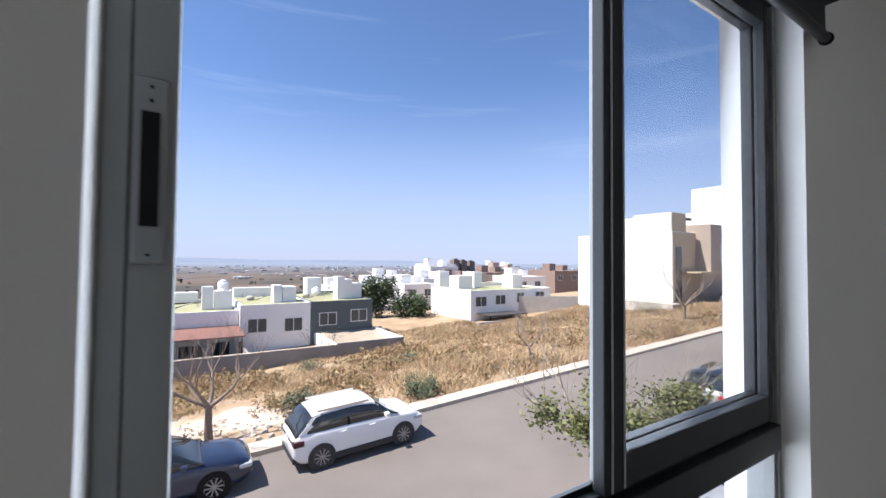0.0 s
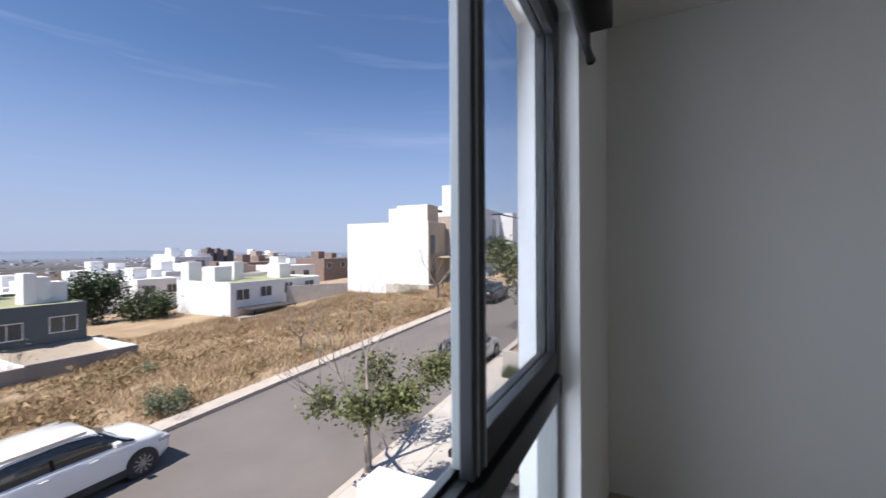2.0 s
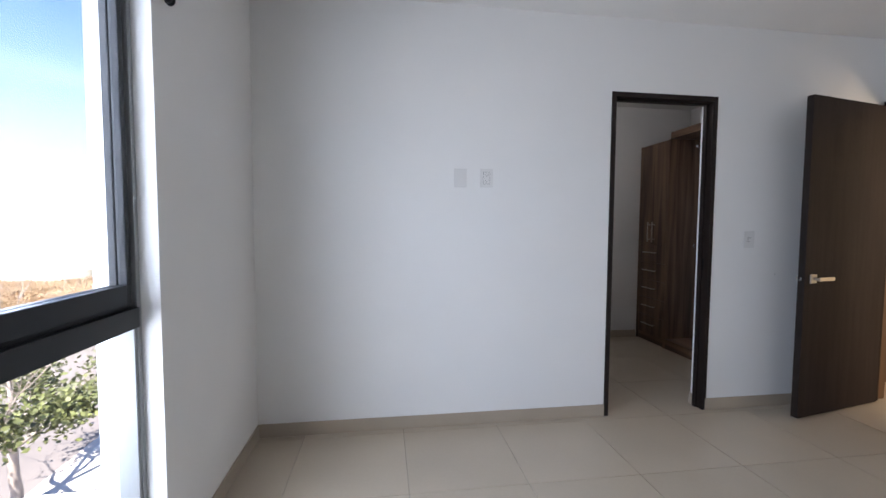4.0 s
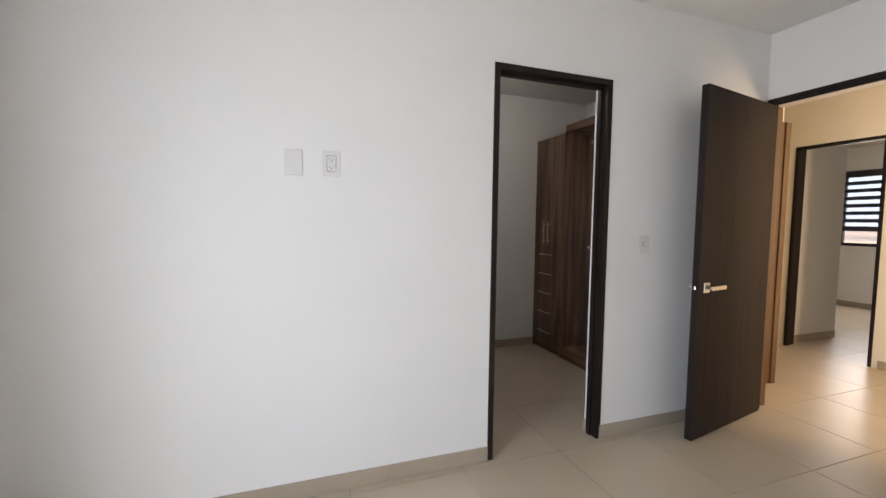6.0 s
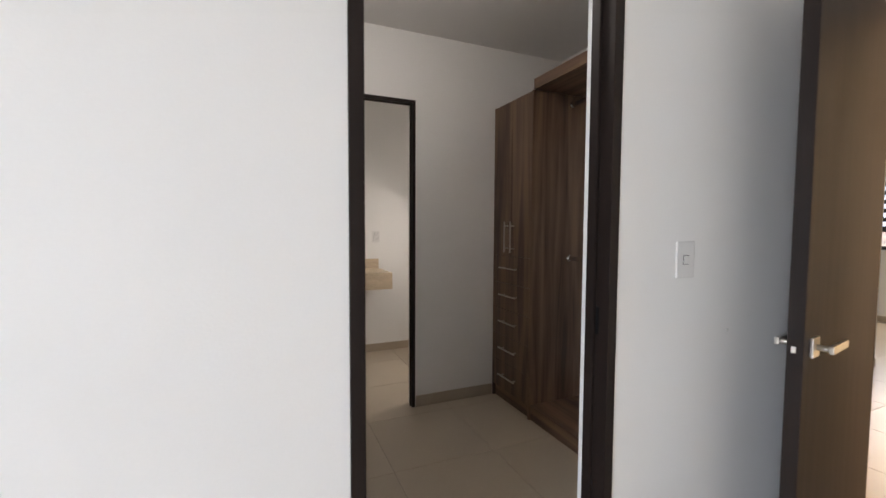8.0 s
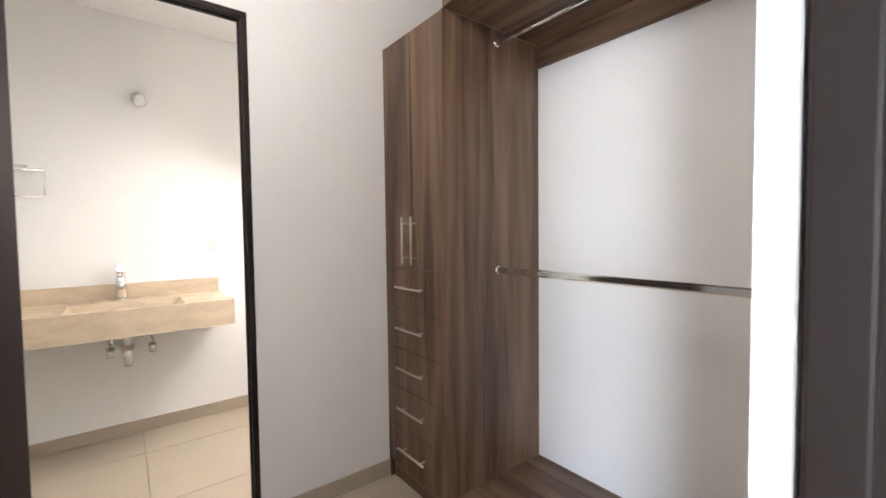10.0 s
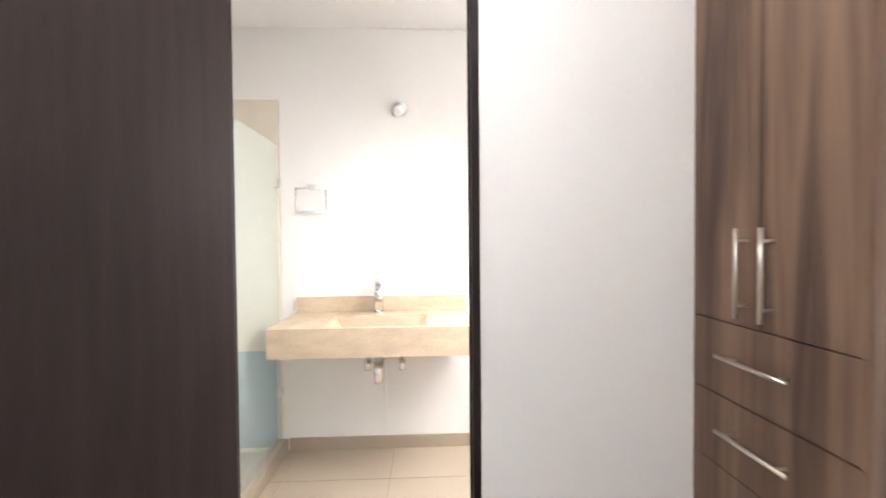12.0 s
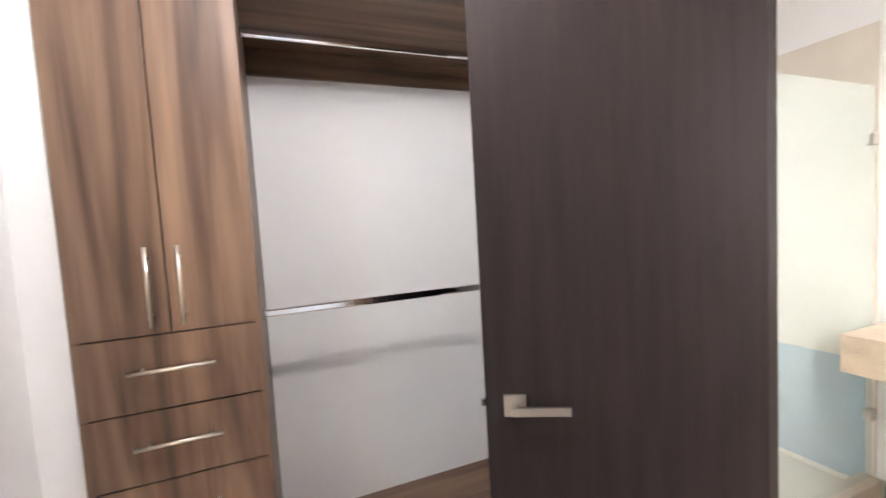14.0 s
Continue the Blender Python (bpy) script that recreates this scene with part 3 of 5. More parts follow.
part("basin", bm, M_STONE, va, "beige marble sunk basin")
part("backsplash", box_bm(5.79, 5.81, VY0, VY1, VZ1, 0.945, 0.002), M_STONE, va)
fa = thing("faucet", "tall chrome single-lever basin faucet", "faucet")
part("body", rod_bm((5.735, -2.53, VZ1), (5.735, -2.53, 1.025), 0.026, 20), M_CHROME, fa, smooth=True)
part("spout", box_bm(5.60, 5.735, -2.543, -2.517, 0.975, 0.998, 0.005), M_CHROME, fa)
part("lever", boxes_bm((5.70, 5.76, -2.551, -2.509, 1.026, 1.052), (5.715, 5.745, -2.54, -2.52, 1.05, 1.072), bev=0.006), M_CHROME, fa)
part("base_ring", rod_bm((5.735, -2.53, VZ1), (5.735, -2.53, VZ1 + 0.01), 0.028, 20), M_CHROME, fa, smooth=True)
dr = thing("drain_trap", "chrome basin drain pipe under the vanity", "drain")
part("tailpiece", rod_bm((5.5, -2.55, 0.715), (5.5, -2.55, 0.62), 0.018), M_PLASTIC, dr, smooth=True)
part("cup", rod_bm((5.5, -2.55, 0.63), (5.5, -2.55, 0.51), 0.030, 16, 0.022), M_CHROME, dr, smooth=True)
part("outlet_pipe", rod_bm((5.5, -2.55, 0.60), (5.81, -2.55, 0.57), 0.015), M_CHROME, dr, smooth=True)
for yy, s in ((-2.47, 1), (-2.67, -1)):
    vv = thing("shutoff_valve", "small chrome angle valve with hose under the vanity", "valve")
    part("body", rod_bm((5.81, yy, 0.60), (5.66, yy, 0.60), 0.011), M_CHROME, vv, smooth=True)
    part("knob", rod_bm((5.67, yy, 0.59), (5.67, yy, 0.53), 0.021, 14), M_CHROME, vv, smooth=True)
    part("hose", rod_bm((5.67, yy, 0.60), (5.70, -2.53 + 0.03 * s, 0.715), 0.007), M_CHROME, vv, smooth=True)
vp = thing("pipe_cover", "slim white painted pipe chase on bathroom wall", "pipe")
part("channel", box_bm(5.800, 5.811, -2.565, -2.545, 0.08, 0.56, 0.002), M_WALL, vp)
bo = thing("wall_bulb_holder", "white porcelain bulb holder on bathroom wall", "wall lamp")
part("base", rod_bm((5.81, -2.66, 2.085), (5.785, -2.66, 2.085), 0.045, 18, 0.04), M_PORC, bo, smooth=True)
cup = part("cup", rod_bm((5.79, -2.66, 2.085), (5.735, -2.655, 2.045), 0.034, 18, 0.03), M_PORC, bo, smooth=True)
part("socket_ring", rod_bm((5.7345, -2.655, 2.0446), (5.731, -2.6547, 2.042), 0.022, 16), M_PLASTIC, cup)
tr = thing("towel_ring", "square chrome towel ring on bathroom wall", "towel ring")
part("mount", box_bm(5.76, 5.81, -2.155, -2.105, 1.595, 1.625, 0.004), M_CHROME, tr)
bm = bmesh.new()
rr = [(5.765, -2.04, 1.60), (5.765, -2.22, 1.60), (5.765, -2.22, 1.46), (5.765, -2.04, 1.46)]
for i in range(4):
    rod_bm(rr[i], rr[(i + 1) % 4], 0.006, 10, bm=bm)
part("ring", bm, M_CHROME, tr, smooth=True)
# shower
struct("shower_wall", boxes_bm((5.800, 5.81, -1.935, -1.0, 0.0, 2.136)), M_SHTILE, "beige tiled shower wall zone", "shower wall")
struct("shower_wall_lower", boxes_bm((5.795, 5.80, -1.90, -1.0, 0.03, 0.62)), M_SHBLUE, "blue grey lower shower tile band", "shower wall")
struct("shower_curb", box_bm(4.55, 5.80, -1.965, -1.885, 0, 0.08, 0.004), M_BASE, "beige tile shower kerb", "shower kerb")
sg = thing("shower_screen", "greenish glass shower screen with steel clips", "shower screen")
gp = part("pane", box_bm(4.57, 5.785, -1.929, -1.921, 0.085, 1.86), M_SHGLASS, sg, "pale green clear glass")
gp.visible_shadow = False
for z in (1.63, 0.38):
    part("clip", box_bm(5.745, 5.80, -1.94, -1.91, z - 0.025, z + 0.025, 0.003), M_STEEL, sg, "steel wall clip")
part("foot_clip", box_bm(5.15, 5.19, -1.945, -1.905, 0.08, 0.13, 0.003), M_STEEL, sg, "steel floor clip")
for z in (1.12, 0.93):
    sv = thing("shower_valve", "chrome shower mixer knob on tiled wall", "shower valve")
    part("rose", rod_bm((5.80, -1.50, z), (5.79, -1.50, z), 0.04, 18), M_CHROME, sv, smooth=True)
    part("knob", rod_bm((5.79, -1.50, z), (5.74, -1.50, z), 0.022, 14), M_CHROME, sv, smooth=True)
sa = thing("shower_fixture", "chrome shower arm with a small head", "shower head")
part("arm", rod_bm((5.80, -1.45, 1.98), (5.62, -1.45, 1.94), 0.009), M_CHROME, sa, smooth=True)
part("head", rod_bm((5.62, -1.45, 1.945), (5.60, -1.45, 1.89), 0.02, 16, 0.045), M_CHROME, sa, smooth=True)
# added window, never in view, around the bathroom fill lamp
bw = thing("bath_fill_window", "small frosted aluminium window added unseen for the bathroom fill light", "window", kind="structure")
part("window_frame", boxes_bm((4.75, 4.79, -3.83, -3.77, 1.4, 2.1), (5.41, 5.45, -3.83, -3.77, 1.4, 2.1), (4.79, 5.41, -3.83, -3.77, 1.4, 1.44), (4.79, 5.41, -3.83, -3.77, 2.06, 2.1)), M_ALU, bw)
part("pane", box_bm(4.79, 5.41, -3.803, -3.797, 1.44, 2.06), M_GLASS, bw)

# ---- rear room window with zebra blind ----
rw = thing("window_3", "aluminium window in rear room, bright daylight", "window", kind="structure")
part("window_frame", boxes_bm((3.3, 3.35, -9.88, -9.82, 0.98, 2.15), (4.91, 4.96, -9.88, -9.82, 0.98, 2.15), (3.35, 4.91, -9.88, -9.82, 0.98, 1.03), (3.35, 4.91, -9.88, -9.82, 2.10, 2.15), (4.33, 4.37, -9.88, -9.82, 1.03, 2.10)), M_ALU, rw)
pp = part("pane", box_bm(3.35, 4.91, -9.853, -9.847, 1.03, 2.1), M_GLASS, rw)
pp.visible_shadow = False
zb = thing("zebra_blind", "dark brown and white striped zebra blind half lowered", "blind")
part("cassette", box_bm(3.24, 5.02, -9.74, -9.66, 2.09, 2.19, 0.008), M_BLIND, zb)
M_SHEER = glass_mat("sheer", (0.95, 0.95, 0.95), 0.6, 0.8)
z = 2.085
k = 0
while z > 1.27:
    h = 0.058 if k % 2 else 0.062
    part("slat" if k % 2 else "sheer_band", box_bm(3.26, 5.0, -9.712, -9.709, z - h, z), M_BLIND if k % 2 else M_SHEER, zb)
    z -= h
    k += 1
part("bottom_bar", box_bm(3.26, 5.0, -9.72, -9.70, z - 0.02, z, 0.003), M_BLIND, zb)

# ---- outdoors: materials ----
M_ASPH = mat("worn_asphalt", (0.185, 0.163, 0.148), 0.9, var=0.13, scale=0.35, fine=40, bump=0.15)
M_CONC = mat("pale_concrete", (0.52, 0.48, 0.43), 0.85, var=0.10, scale=1.2, fine=60, bump=0.15)
M_KERB = mat("kerb_concrete", (0.53, 0.46, 0.39), 0.85, var=0.12, scale=2, bump=0.15)
M_BLOCKWALL = mat("grey_block_wall", (0.30, 0.29, 0.28), 0.9, var=0.12, scale=0.8, fine=20, bump=0.2)
M_WHITEX = mat("white_stucco", (0.80, 0.80, 0.79), 0.85, var=0.02, scale=0.8, fine=60, bump=0.1)
M_GREYX = mat("slate_grey_stucco", (0.105, 0.125, 0.130), 0.85, var=0.06, scale=0.8, fine=60)
M_BEIGEX = mat("beige_stucco", (0.55, 0.45, 0.32), 0.85, var=0.06, scale=0.8)
M_BROWNX = mat("brown_stone_cladding", (0.45, 0.37, 0.31), 0.85, var=0.15, scale=2.5, fine=20, bump=0.2)
M_BRICKX = mat("red_brown_masonry", (0.28, 0.205, 0.17), 0.9, var=0.12, scale=1.5)
M_ROOFG = mat("green_roof_membrane", (0.33, 0.33, 0.19), 0.9, var=0.10, scale=0.6)
M_ROOFR = mat("terracotta_roof", (0.25, 0.125, 0.10), 0.85, var=0.12, scale=2, stretch=(6, 0.6, 1))
M_SHADE = mat("tan_shade_cloth", (0.42, 0.35, 0.27), 0.95, var=0.08, scale=2)
M_DARKROOF = mat("dark_carport_roof", (0.06, 0.055, 0.055), 0.7, var=0.1)
M_WGLASS = mat("dark_window_pane", (0.10, 0.11, 0.11), 0.12, var=0.25, scale=2.0, stretch=(6, 6, 0.5))
M_WFRAME = mat("white_window_frame", (0.75, 0.75, 0.74), 0.5, var=0.02)
M_BARK = mat("pale_bark", (0.38, 0.32, 0.27), 0.9, var=0.15, scale=12, stretch=(1, 1, 0.3), bump=0.3)
M_TWIG = mat("dry_grey_bark", (0.27, 0.21, 0.17), 0.9, var=0.15, scale=12, bump=0.2)
M_LEAF = mat("olive_leaf", (0.125, 0.140, 0.042), 0.6, var=0.2, scale=2, spread=0.45)
M_LEAFD = mat("dark_green_leaf", (0.055, 0.085, 0.028), 0.6, var=0.2, scale=2, spread=0.4)
M_BUSH = mat("sage_bush_leaf", (0.085, 0.115, 0.055), 0.7, var=0.2, scale=2, spread=0.4)
M_FLOWER = mat("yellow_blossom", (0.75, 0.50, 0.03), 0.6, var=0.1)
M_GRASS = mat("dry_straw_grass", (0.54, 0.42, 0.26), 0.9, var=0.12, scale=0.22, fine=3, dark=(0.31, 0.20, 0.115), spread=0.4)
M_STONES = mat("pale_rubble", (0.52, 0.47, 0.41), 0.9, var=0.12, scale=3, spread=0.25)
# pale blue that stands in for haze over the far hills
M_FAR = mat("painted_haze_hills", (0.18, 0.22, 0.29), 1.0, var=0.06, scale=0.004, fine=0.02)
M_FARTREE = mat("far_woods", (0.09, 0.10, 0.07), 1.0, var=0.2, scale=0.2)


def ground_mat():
    """Dry lot soil near, brown fields further, bluish haze painted in towards the horizon."""
    m = mat("lot_soil_far_haze", (0.42, 0.32, 0.21), 0.95, var=0.16, scale=0.35, fine=6, dark=(0.26, 0.17, 0.095), bump=0.5)
    n, l = m.node_tree.nodes, m.node_tree.links
    b = n["Principled BSDF"]
    near = b.inputs["Base Color"].links[0].from_socket
    co = n.new("ShaderNodeTexCoord")
    sp = n.new("ShaderNodeSeparateXYZ")
    l.new(co.outputs["Object"], sp.inputs[0])
    # bare white caliche patch beside the kerb
    sub = n.new("ShaderNodeVectorMath")
    sub.operation = "DISTANCE"
    mp = n.new("ShaderNodeMapping")
    mp.inputs["Scale"].default_value = (0.24, 0.42, 0)
    l.new(co.outputs["Object"], mp.inputs[0])
    l.new(mp.outputs[0], sub.inputs[0])
    sub.inputs[1].default_value = (2.0 * 0.24, 17.2 * 0.42, 0)
    ns = n.new("ShaderNodeTexNoise")
    ns.inputs["Scale"].default_value = 0.9
    ns.inputs["Detail"].default_value = 8
    l.new(co.outputs["Object"], ns.inputs["Vector"])
    ad = n.new("ShaderNodeMath")
    ad.operation = "MULTIPLY_ADD"
    ad.inputs[1].default_value = 1.9
    l.new(ns.outputs["Fac"], ad.inputs[0])
    l.new(sub.outputs["Value"], ad.inputs[2])
    mr = n.new("ShaderNodeMapRange")
    mr.inputs[1].default_value, mr.inputs[2].default_value = 1.35, 1.85
    mr.inputs[3].default_value, mr.inputs[4].default_value = 1.0, 0.0
    l.new(ad.outputs[0], mr.inputs[0])
    m1 = n.new("ShaderNodeMixRGB")
    m1.inputs[2].default_value = (0.48, 0.41, 0.34, 1)
    l.new(mr.outputs[0], m1.inputs[0])
    l.new(near, m1.inputs[1])
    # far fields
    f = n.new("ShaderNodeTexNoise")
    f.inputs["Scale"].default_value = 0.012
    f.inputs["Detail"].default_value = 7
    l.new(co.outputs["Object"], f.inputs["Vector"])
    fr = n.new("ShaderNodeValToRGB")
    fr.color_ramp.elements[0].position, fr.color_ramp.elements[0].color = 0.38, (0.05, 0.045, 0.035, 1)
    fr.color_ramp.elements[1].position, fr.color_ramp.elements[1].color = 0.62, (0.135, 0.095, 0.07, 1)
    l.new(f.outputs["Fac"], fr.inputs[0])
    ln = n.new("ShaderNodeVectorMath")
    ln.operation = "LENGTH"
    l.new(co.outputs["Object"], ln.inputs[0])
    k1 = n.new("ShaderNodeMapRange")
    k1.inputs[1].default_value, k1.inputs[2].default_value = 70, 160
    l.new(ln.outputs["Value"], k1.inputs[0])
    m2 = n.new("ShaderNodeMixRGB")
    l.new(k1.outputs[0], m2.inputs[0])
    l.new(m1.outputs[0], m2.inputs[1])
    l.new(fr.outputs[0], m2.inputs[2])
    # haze painted as a blue-grey base colour, growing from 700 m outwards
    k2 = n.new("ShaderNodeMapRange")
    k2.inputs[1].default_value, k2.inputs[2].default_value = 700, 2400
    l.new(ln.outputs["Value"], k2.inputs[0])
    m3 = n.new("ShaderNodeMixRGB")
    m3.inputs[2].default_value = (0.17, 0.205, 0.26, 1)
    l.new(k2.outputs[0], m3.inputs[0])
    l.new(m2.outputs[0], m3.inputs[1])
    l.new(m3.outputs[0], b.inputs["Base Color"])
    return m


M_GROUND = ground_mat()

# ---- ground, road, pavements ----
RS, RZ = 0.044, -4.7           # the road climbs along x
KN, KF = 6.36, 13.45           # near and far kerb lines


def road_z(x):
    return RZ + RS * max(-60.0, min(x, 75.0))


def smooth01(a, b, v):
    v = max(0.0, min(1.0, (v - a) / (b - a)))
    return v * v * (3 - 2 * v)


def ground_z(x, y):
    r = road_z(x)
    if y < KF + 0.5:
        return r - 0.08
    lot = -6.30 + 0.045 * max(-40.0, min(x, 60.0))
    k = smooth01(KF + 0.3, 31, y)
    z = (r + 0.12) * (1 - k) + min(lot, r + 0.12) * k
    z += 0.14 * noise.noise(Vector((x * 0.35, y * 0.35, 3.1))) * min(1, (y - KF) / 3)
    z += 0.45 * smooth01(30, 42, x) * smooth01(KF, 17, y)
    far = smooth01(44, 66, y)
    z = z * (1 - far) + (-8.3 + 0.05 * max(-20, min(x, 60))) * far
    down = smooth01(60, 320, math.hypot(x, y))
    return z * (1 - down) + (-26.0) * down


def grid_mesh(name, xs, ys, zf, material, label, category, smooth=True):
    vs = [(x, y, zf(x, y)) for y in ys for x in xs]
    n = len(xs)
    fs = [(j * n + i, j * n + i + 1, (j + 1) * n + i + 1, (j + 1) * n + i) for j in range(len(ys) - 1) for i in range(n - 1)]
    me = bpy.data.meshes.new(name)
    me.from_pydata(vs, [], fs)
    me.materials.append(material)
    for p in me.polygons:
        p.use_smooth = smooth
    return tagged(new(name, me), label, category, kind="structure")


def spread_axis(lo, hi, fine0, fine1, step, grow=1.22):
    a = list(np.arange(fine0, fine1 + 1e-6, step))
    s, v = step, fine1
    while v < hi:
        s *= grow
        v += s
        a.append(min(v, hi))
    s, v, pre = step, fine0, []
    while v > lo:
        s *= grow
        v -= s
        pre.append(max(v, lo))
    return [float(q) for q in pre[::-1] + a]


gx = spread_axis(-4200, 4200, -22, 70, 0.9)
gy = spread_axis(-600, 4600, 13.0, 48, 0.75)
grid_mesh("ground", gx, gy, ground_z, M_GROUND, "dry weedy vacant lot falling to brown plain with painted haze", "ground")
rx = [-120.0, -60.0] + [float(v) for v in range(-56, 76, 4)] + [130.0]
grid_mesh("road", rx, [KN, (KN + KF) / 2, KF], lambda x, y: road_z(x) + (0.03 if KN < y < KF else 0), M_ASPH, "worn grey asphalt street climbing gently", "road")


def strip(name, y0, y1, h, x0, x1, label, category, material, lip=0.0):
    bm = bmesh.new()
    xs = [x0 + (x1 - x0) * i / 24 for i in range(25)]
    rows = []
    for x in xs:
        z = road_z(x)
        rows.append([bm.verts.new((x, y0, z - 0.15)), bm.verts.new((x, y0, z + h)), bm.verts.new((x, y1, z + h + lip)), bm.verts.new((x, y1, z - 0.15))])
    for a, b in zip(rows, rows[1:]):
        for i in range(3):
            bm.faces.new((a[i], a[i + 1], b[i + 1], b[i]))
    return struct(name, bm, material, label, category)


strip("kerb_far", KF, KF + 0.75, 0.14, -60, 75, "broad pale concrete kerb beside the dry lot", "kerb", M_KERB)
strip("kerb_near", KN - 0.18, KN, 0.14, -60, 75, "pale concrete kerb of the near pavement", "kerb", M_KERB)
strip("pavement", KN - 1.3, KN - 0.18, 0.135, -60, 75, "pale concrete pavement slabs along the houses", "pavement", M_CONC)
strip("driveway", 0.2, KN - 1.3, 0.13, -30, 75, "bright concrete driveways in front of houses", "driveway", M_CONC)
strip("pavement_joints", KN - 1.31, KN - 1.29, 0.139, -60, 75, "dark joint between pavement and driveway", "joint", M_BLOCKWALL)

# ---- houses ----


def xwindow(parent, x0, x1, y, z0, z1, axis="x", n=-1, frame=M_WFRAME):
    """A window set on a facade; axis: the facade's direction, n: side on which its face looks."""
    def b(u0, u1, d0, d1, a, c):
        return box_bm(u0, u1, min(d0, d1), max(d0, d1), a, c) if axis == "x" else box_bm(min(d0, d1), max(d0, d1), u0, u1, a, c)
    w = part("window", b(x0, x1, y, y + n * 0.03, z0, z1), M_WGLASS, parent, "dark glazed window")
    t = 0.06
    bm = bmesh.new()
    for u0, u1, a, c in ((x0 - t, x0, z0 - t, z1 + t), (x1, x1 + t, z0 - t, z1 + t), (x0, x1, z1, z1 + t), (x0, x1, z0 - t, z0), ((x0 + x1) / 2 - 0.025, (x0 + x1) / 2 + 0.025, z0, z1)):
        if axis == "x":
            box_bm(u0, u1, min(y, y + n * 0.06), max(y, y + n * 0.06), a, c, bm=bm)
        else:
            box_bm(min(y, y + n * 0.06), max(y, y + n * 0.06), u0, u1, a, c, bm=bm)
    part("frame", bm, frame, w)
    return w


def flat_house(label, x0, x1, y0, y1, zb, zt, wallm, roofm, wins=(), blocks=(), parapet=0.25):
    h = thing("house", label, "house")
    part("wall", box_bm(x0, x1, y0, y1, zb, zt), wallm, h)
    t = 0.15
    part("parapet", boxes_bm((x0, x1, y0, y0 + t, zt, zt + parapet * 0.3), (x0, x1, y1 - t, y1, zt, zt + parapet), (x0, x0 + t, y0 + t, y1 - t, zt, zt + parapet * 0.5), (x1 - t, x1, y0 + t, y1 - t, zt, zt + parapet * 0.5)), wallm, h)
    part("roof", box_bm(x0 + t, x1 - t, y0 + t, y1 - t, zt - 0.1, zt + 0.03), roofm, h)
    for b in wins:
        xwindow(h, b[0], b[1], y0, b[2], b[3])
    for b in blocks:
        k = part("roof_block", box_bm(*b), M_WHITEX, h, "white rooftop block")
    return h


GZ = -9.5
HY = 36.0
# row of houses below the lot
h1 = flat_house("white two-storey house with red roof terrace", -14.5, -2.0, 31.5, 44, GZ, -2.9, M_WHITEX, M_ROOFR, ((-11.5, -9.6, -5.6, -4.4), (-5.6, -3.6, -5.4, -4.2)),
                ((-11.5, -9.9, 38, 40, -2.9, -0.9), (-9.2, -7.2, 36, 38.5, -2.9, -1.3), (-6.6, -4.4, 35.5, 37.5, -2.9, -0.7), (-16.5, -13.5, 34, 40, -2.9, -1.2), (-4.2, -2.2, 37, 43, -2.9, -2.3)), 0.5)
part("roof_block", box_bm(-6.3, -3.6, 33.5, 35.6, -2.9, -2.1), M_WHITEX, h1)
h2 = flat_house("white house with brown lean-to roof and green roof membrane", -1.4, 4.2, HY + 0.6, 46, GZ, -2.75, M_WHITEX, M_ROOFG, ((0.2, 1.8, -6.4, -5.2), (2.3, 3.6, -6.2, -5.1)),
                ((1.7, 2.5, 38.5, 39.5, -2.7, -0.85), (2.6, 3.9, 38.2, 39.8, -2.7, -1.2), (-1.2, 1.6, 44.5, 45.8, -2.6, -1.7)))
lt = part("lean_to_roof", box_bm(-1.5, 4.3, 33.4, 36.6, -3.95, -3.85), M_ROOFR, h2, "brown corrugated lean-to roof")
for v in lt.data.vertices:
    if v.co.y < 34:
        v.co.z -= 0.35
part("lean_to_post", box_bm(-1.4, -1.3, 33.5, 33.6, GZ, -4.3), M_BLACK, h2)
part("lean_to_post", box_bm(4.1, 4.2, 33.5, 33.6, GZ, -4.3), M_BLACK, h2)
part("lean_to_wall", box_bm(-1.3, 4.1, 33.8, 33.95, GZ, -5.6), M_BLOCKWALL, h2, "grey terrace wall")
h3 = flat_house("white two-storey house with curtained rear windows", 4.25, 9.75, HY, 46, GZ, -2.32, M_WHITEX, M_ROOFG, ((4.85, 6.22, -4.45, -3.4), (7.65, 9.05, -4.55, -3.5), (7.3, 8.9, -8.0, -6.5)),
                ((7.0, 7.7, 37.5, 38.8, -2.32, -0.8), (7.75, 8.9, 37.6, 39.4, -2.32, -0.95), (4.6, 8.0, 44.6, 45.8, -2.3, -1.4)))
h4 = flat_house("slate grey two-storey house with white framed windows", 9.77, 15.45, HY, 46, GZ, -2.27, M_GREYX, M_ROOFG, ((10.55, 12.0, -4.25, -3.25), (13.4, 14.85, -4.1, -3.1)),
                ((11.4, 12.9, 43.8, 45.5, -2.3, -0.45), (12.6, 13.3, 37.6, 38.8, -2.3, -0.1), (13.35, 14.1, 37.8, 38.8, -2.3, -0.4), (14.2, 15.2, 38.2, 39.6, -2.3, -0.8)))


def solar_heater(house, x, y, z):
    """Slanted collector tube beside a low drum."""
    h = part("solar_heater", rod_bm((x - 0.7, y, z + 0.22), (x - 0.1, y, z + 0.22), 0.2, 14), M_CONC, house, "pale drum of a solar water heater", smooth=True)
    part("tube", rod_bm((x, y, z + 0.05), (x + 1.5, y - 0.2, z + 0.55), 0.05, 8), M_STEEL, h, "slanted steel tube", smooth=True)


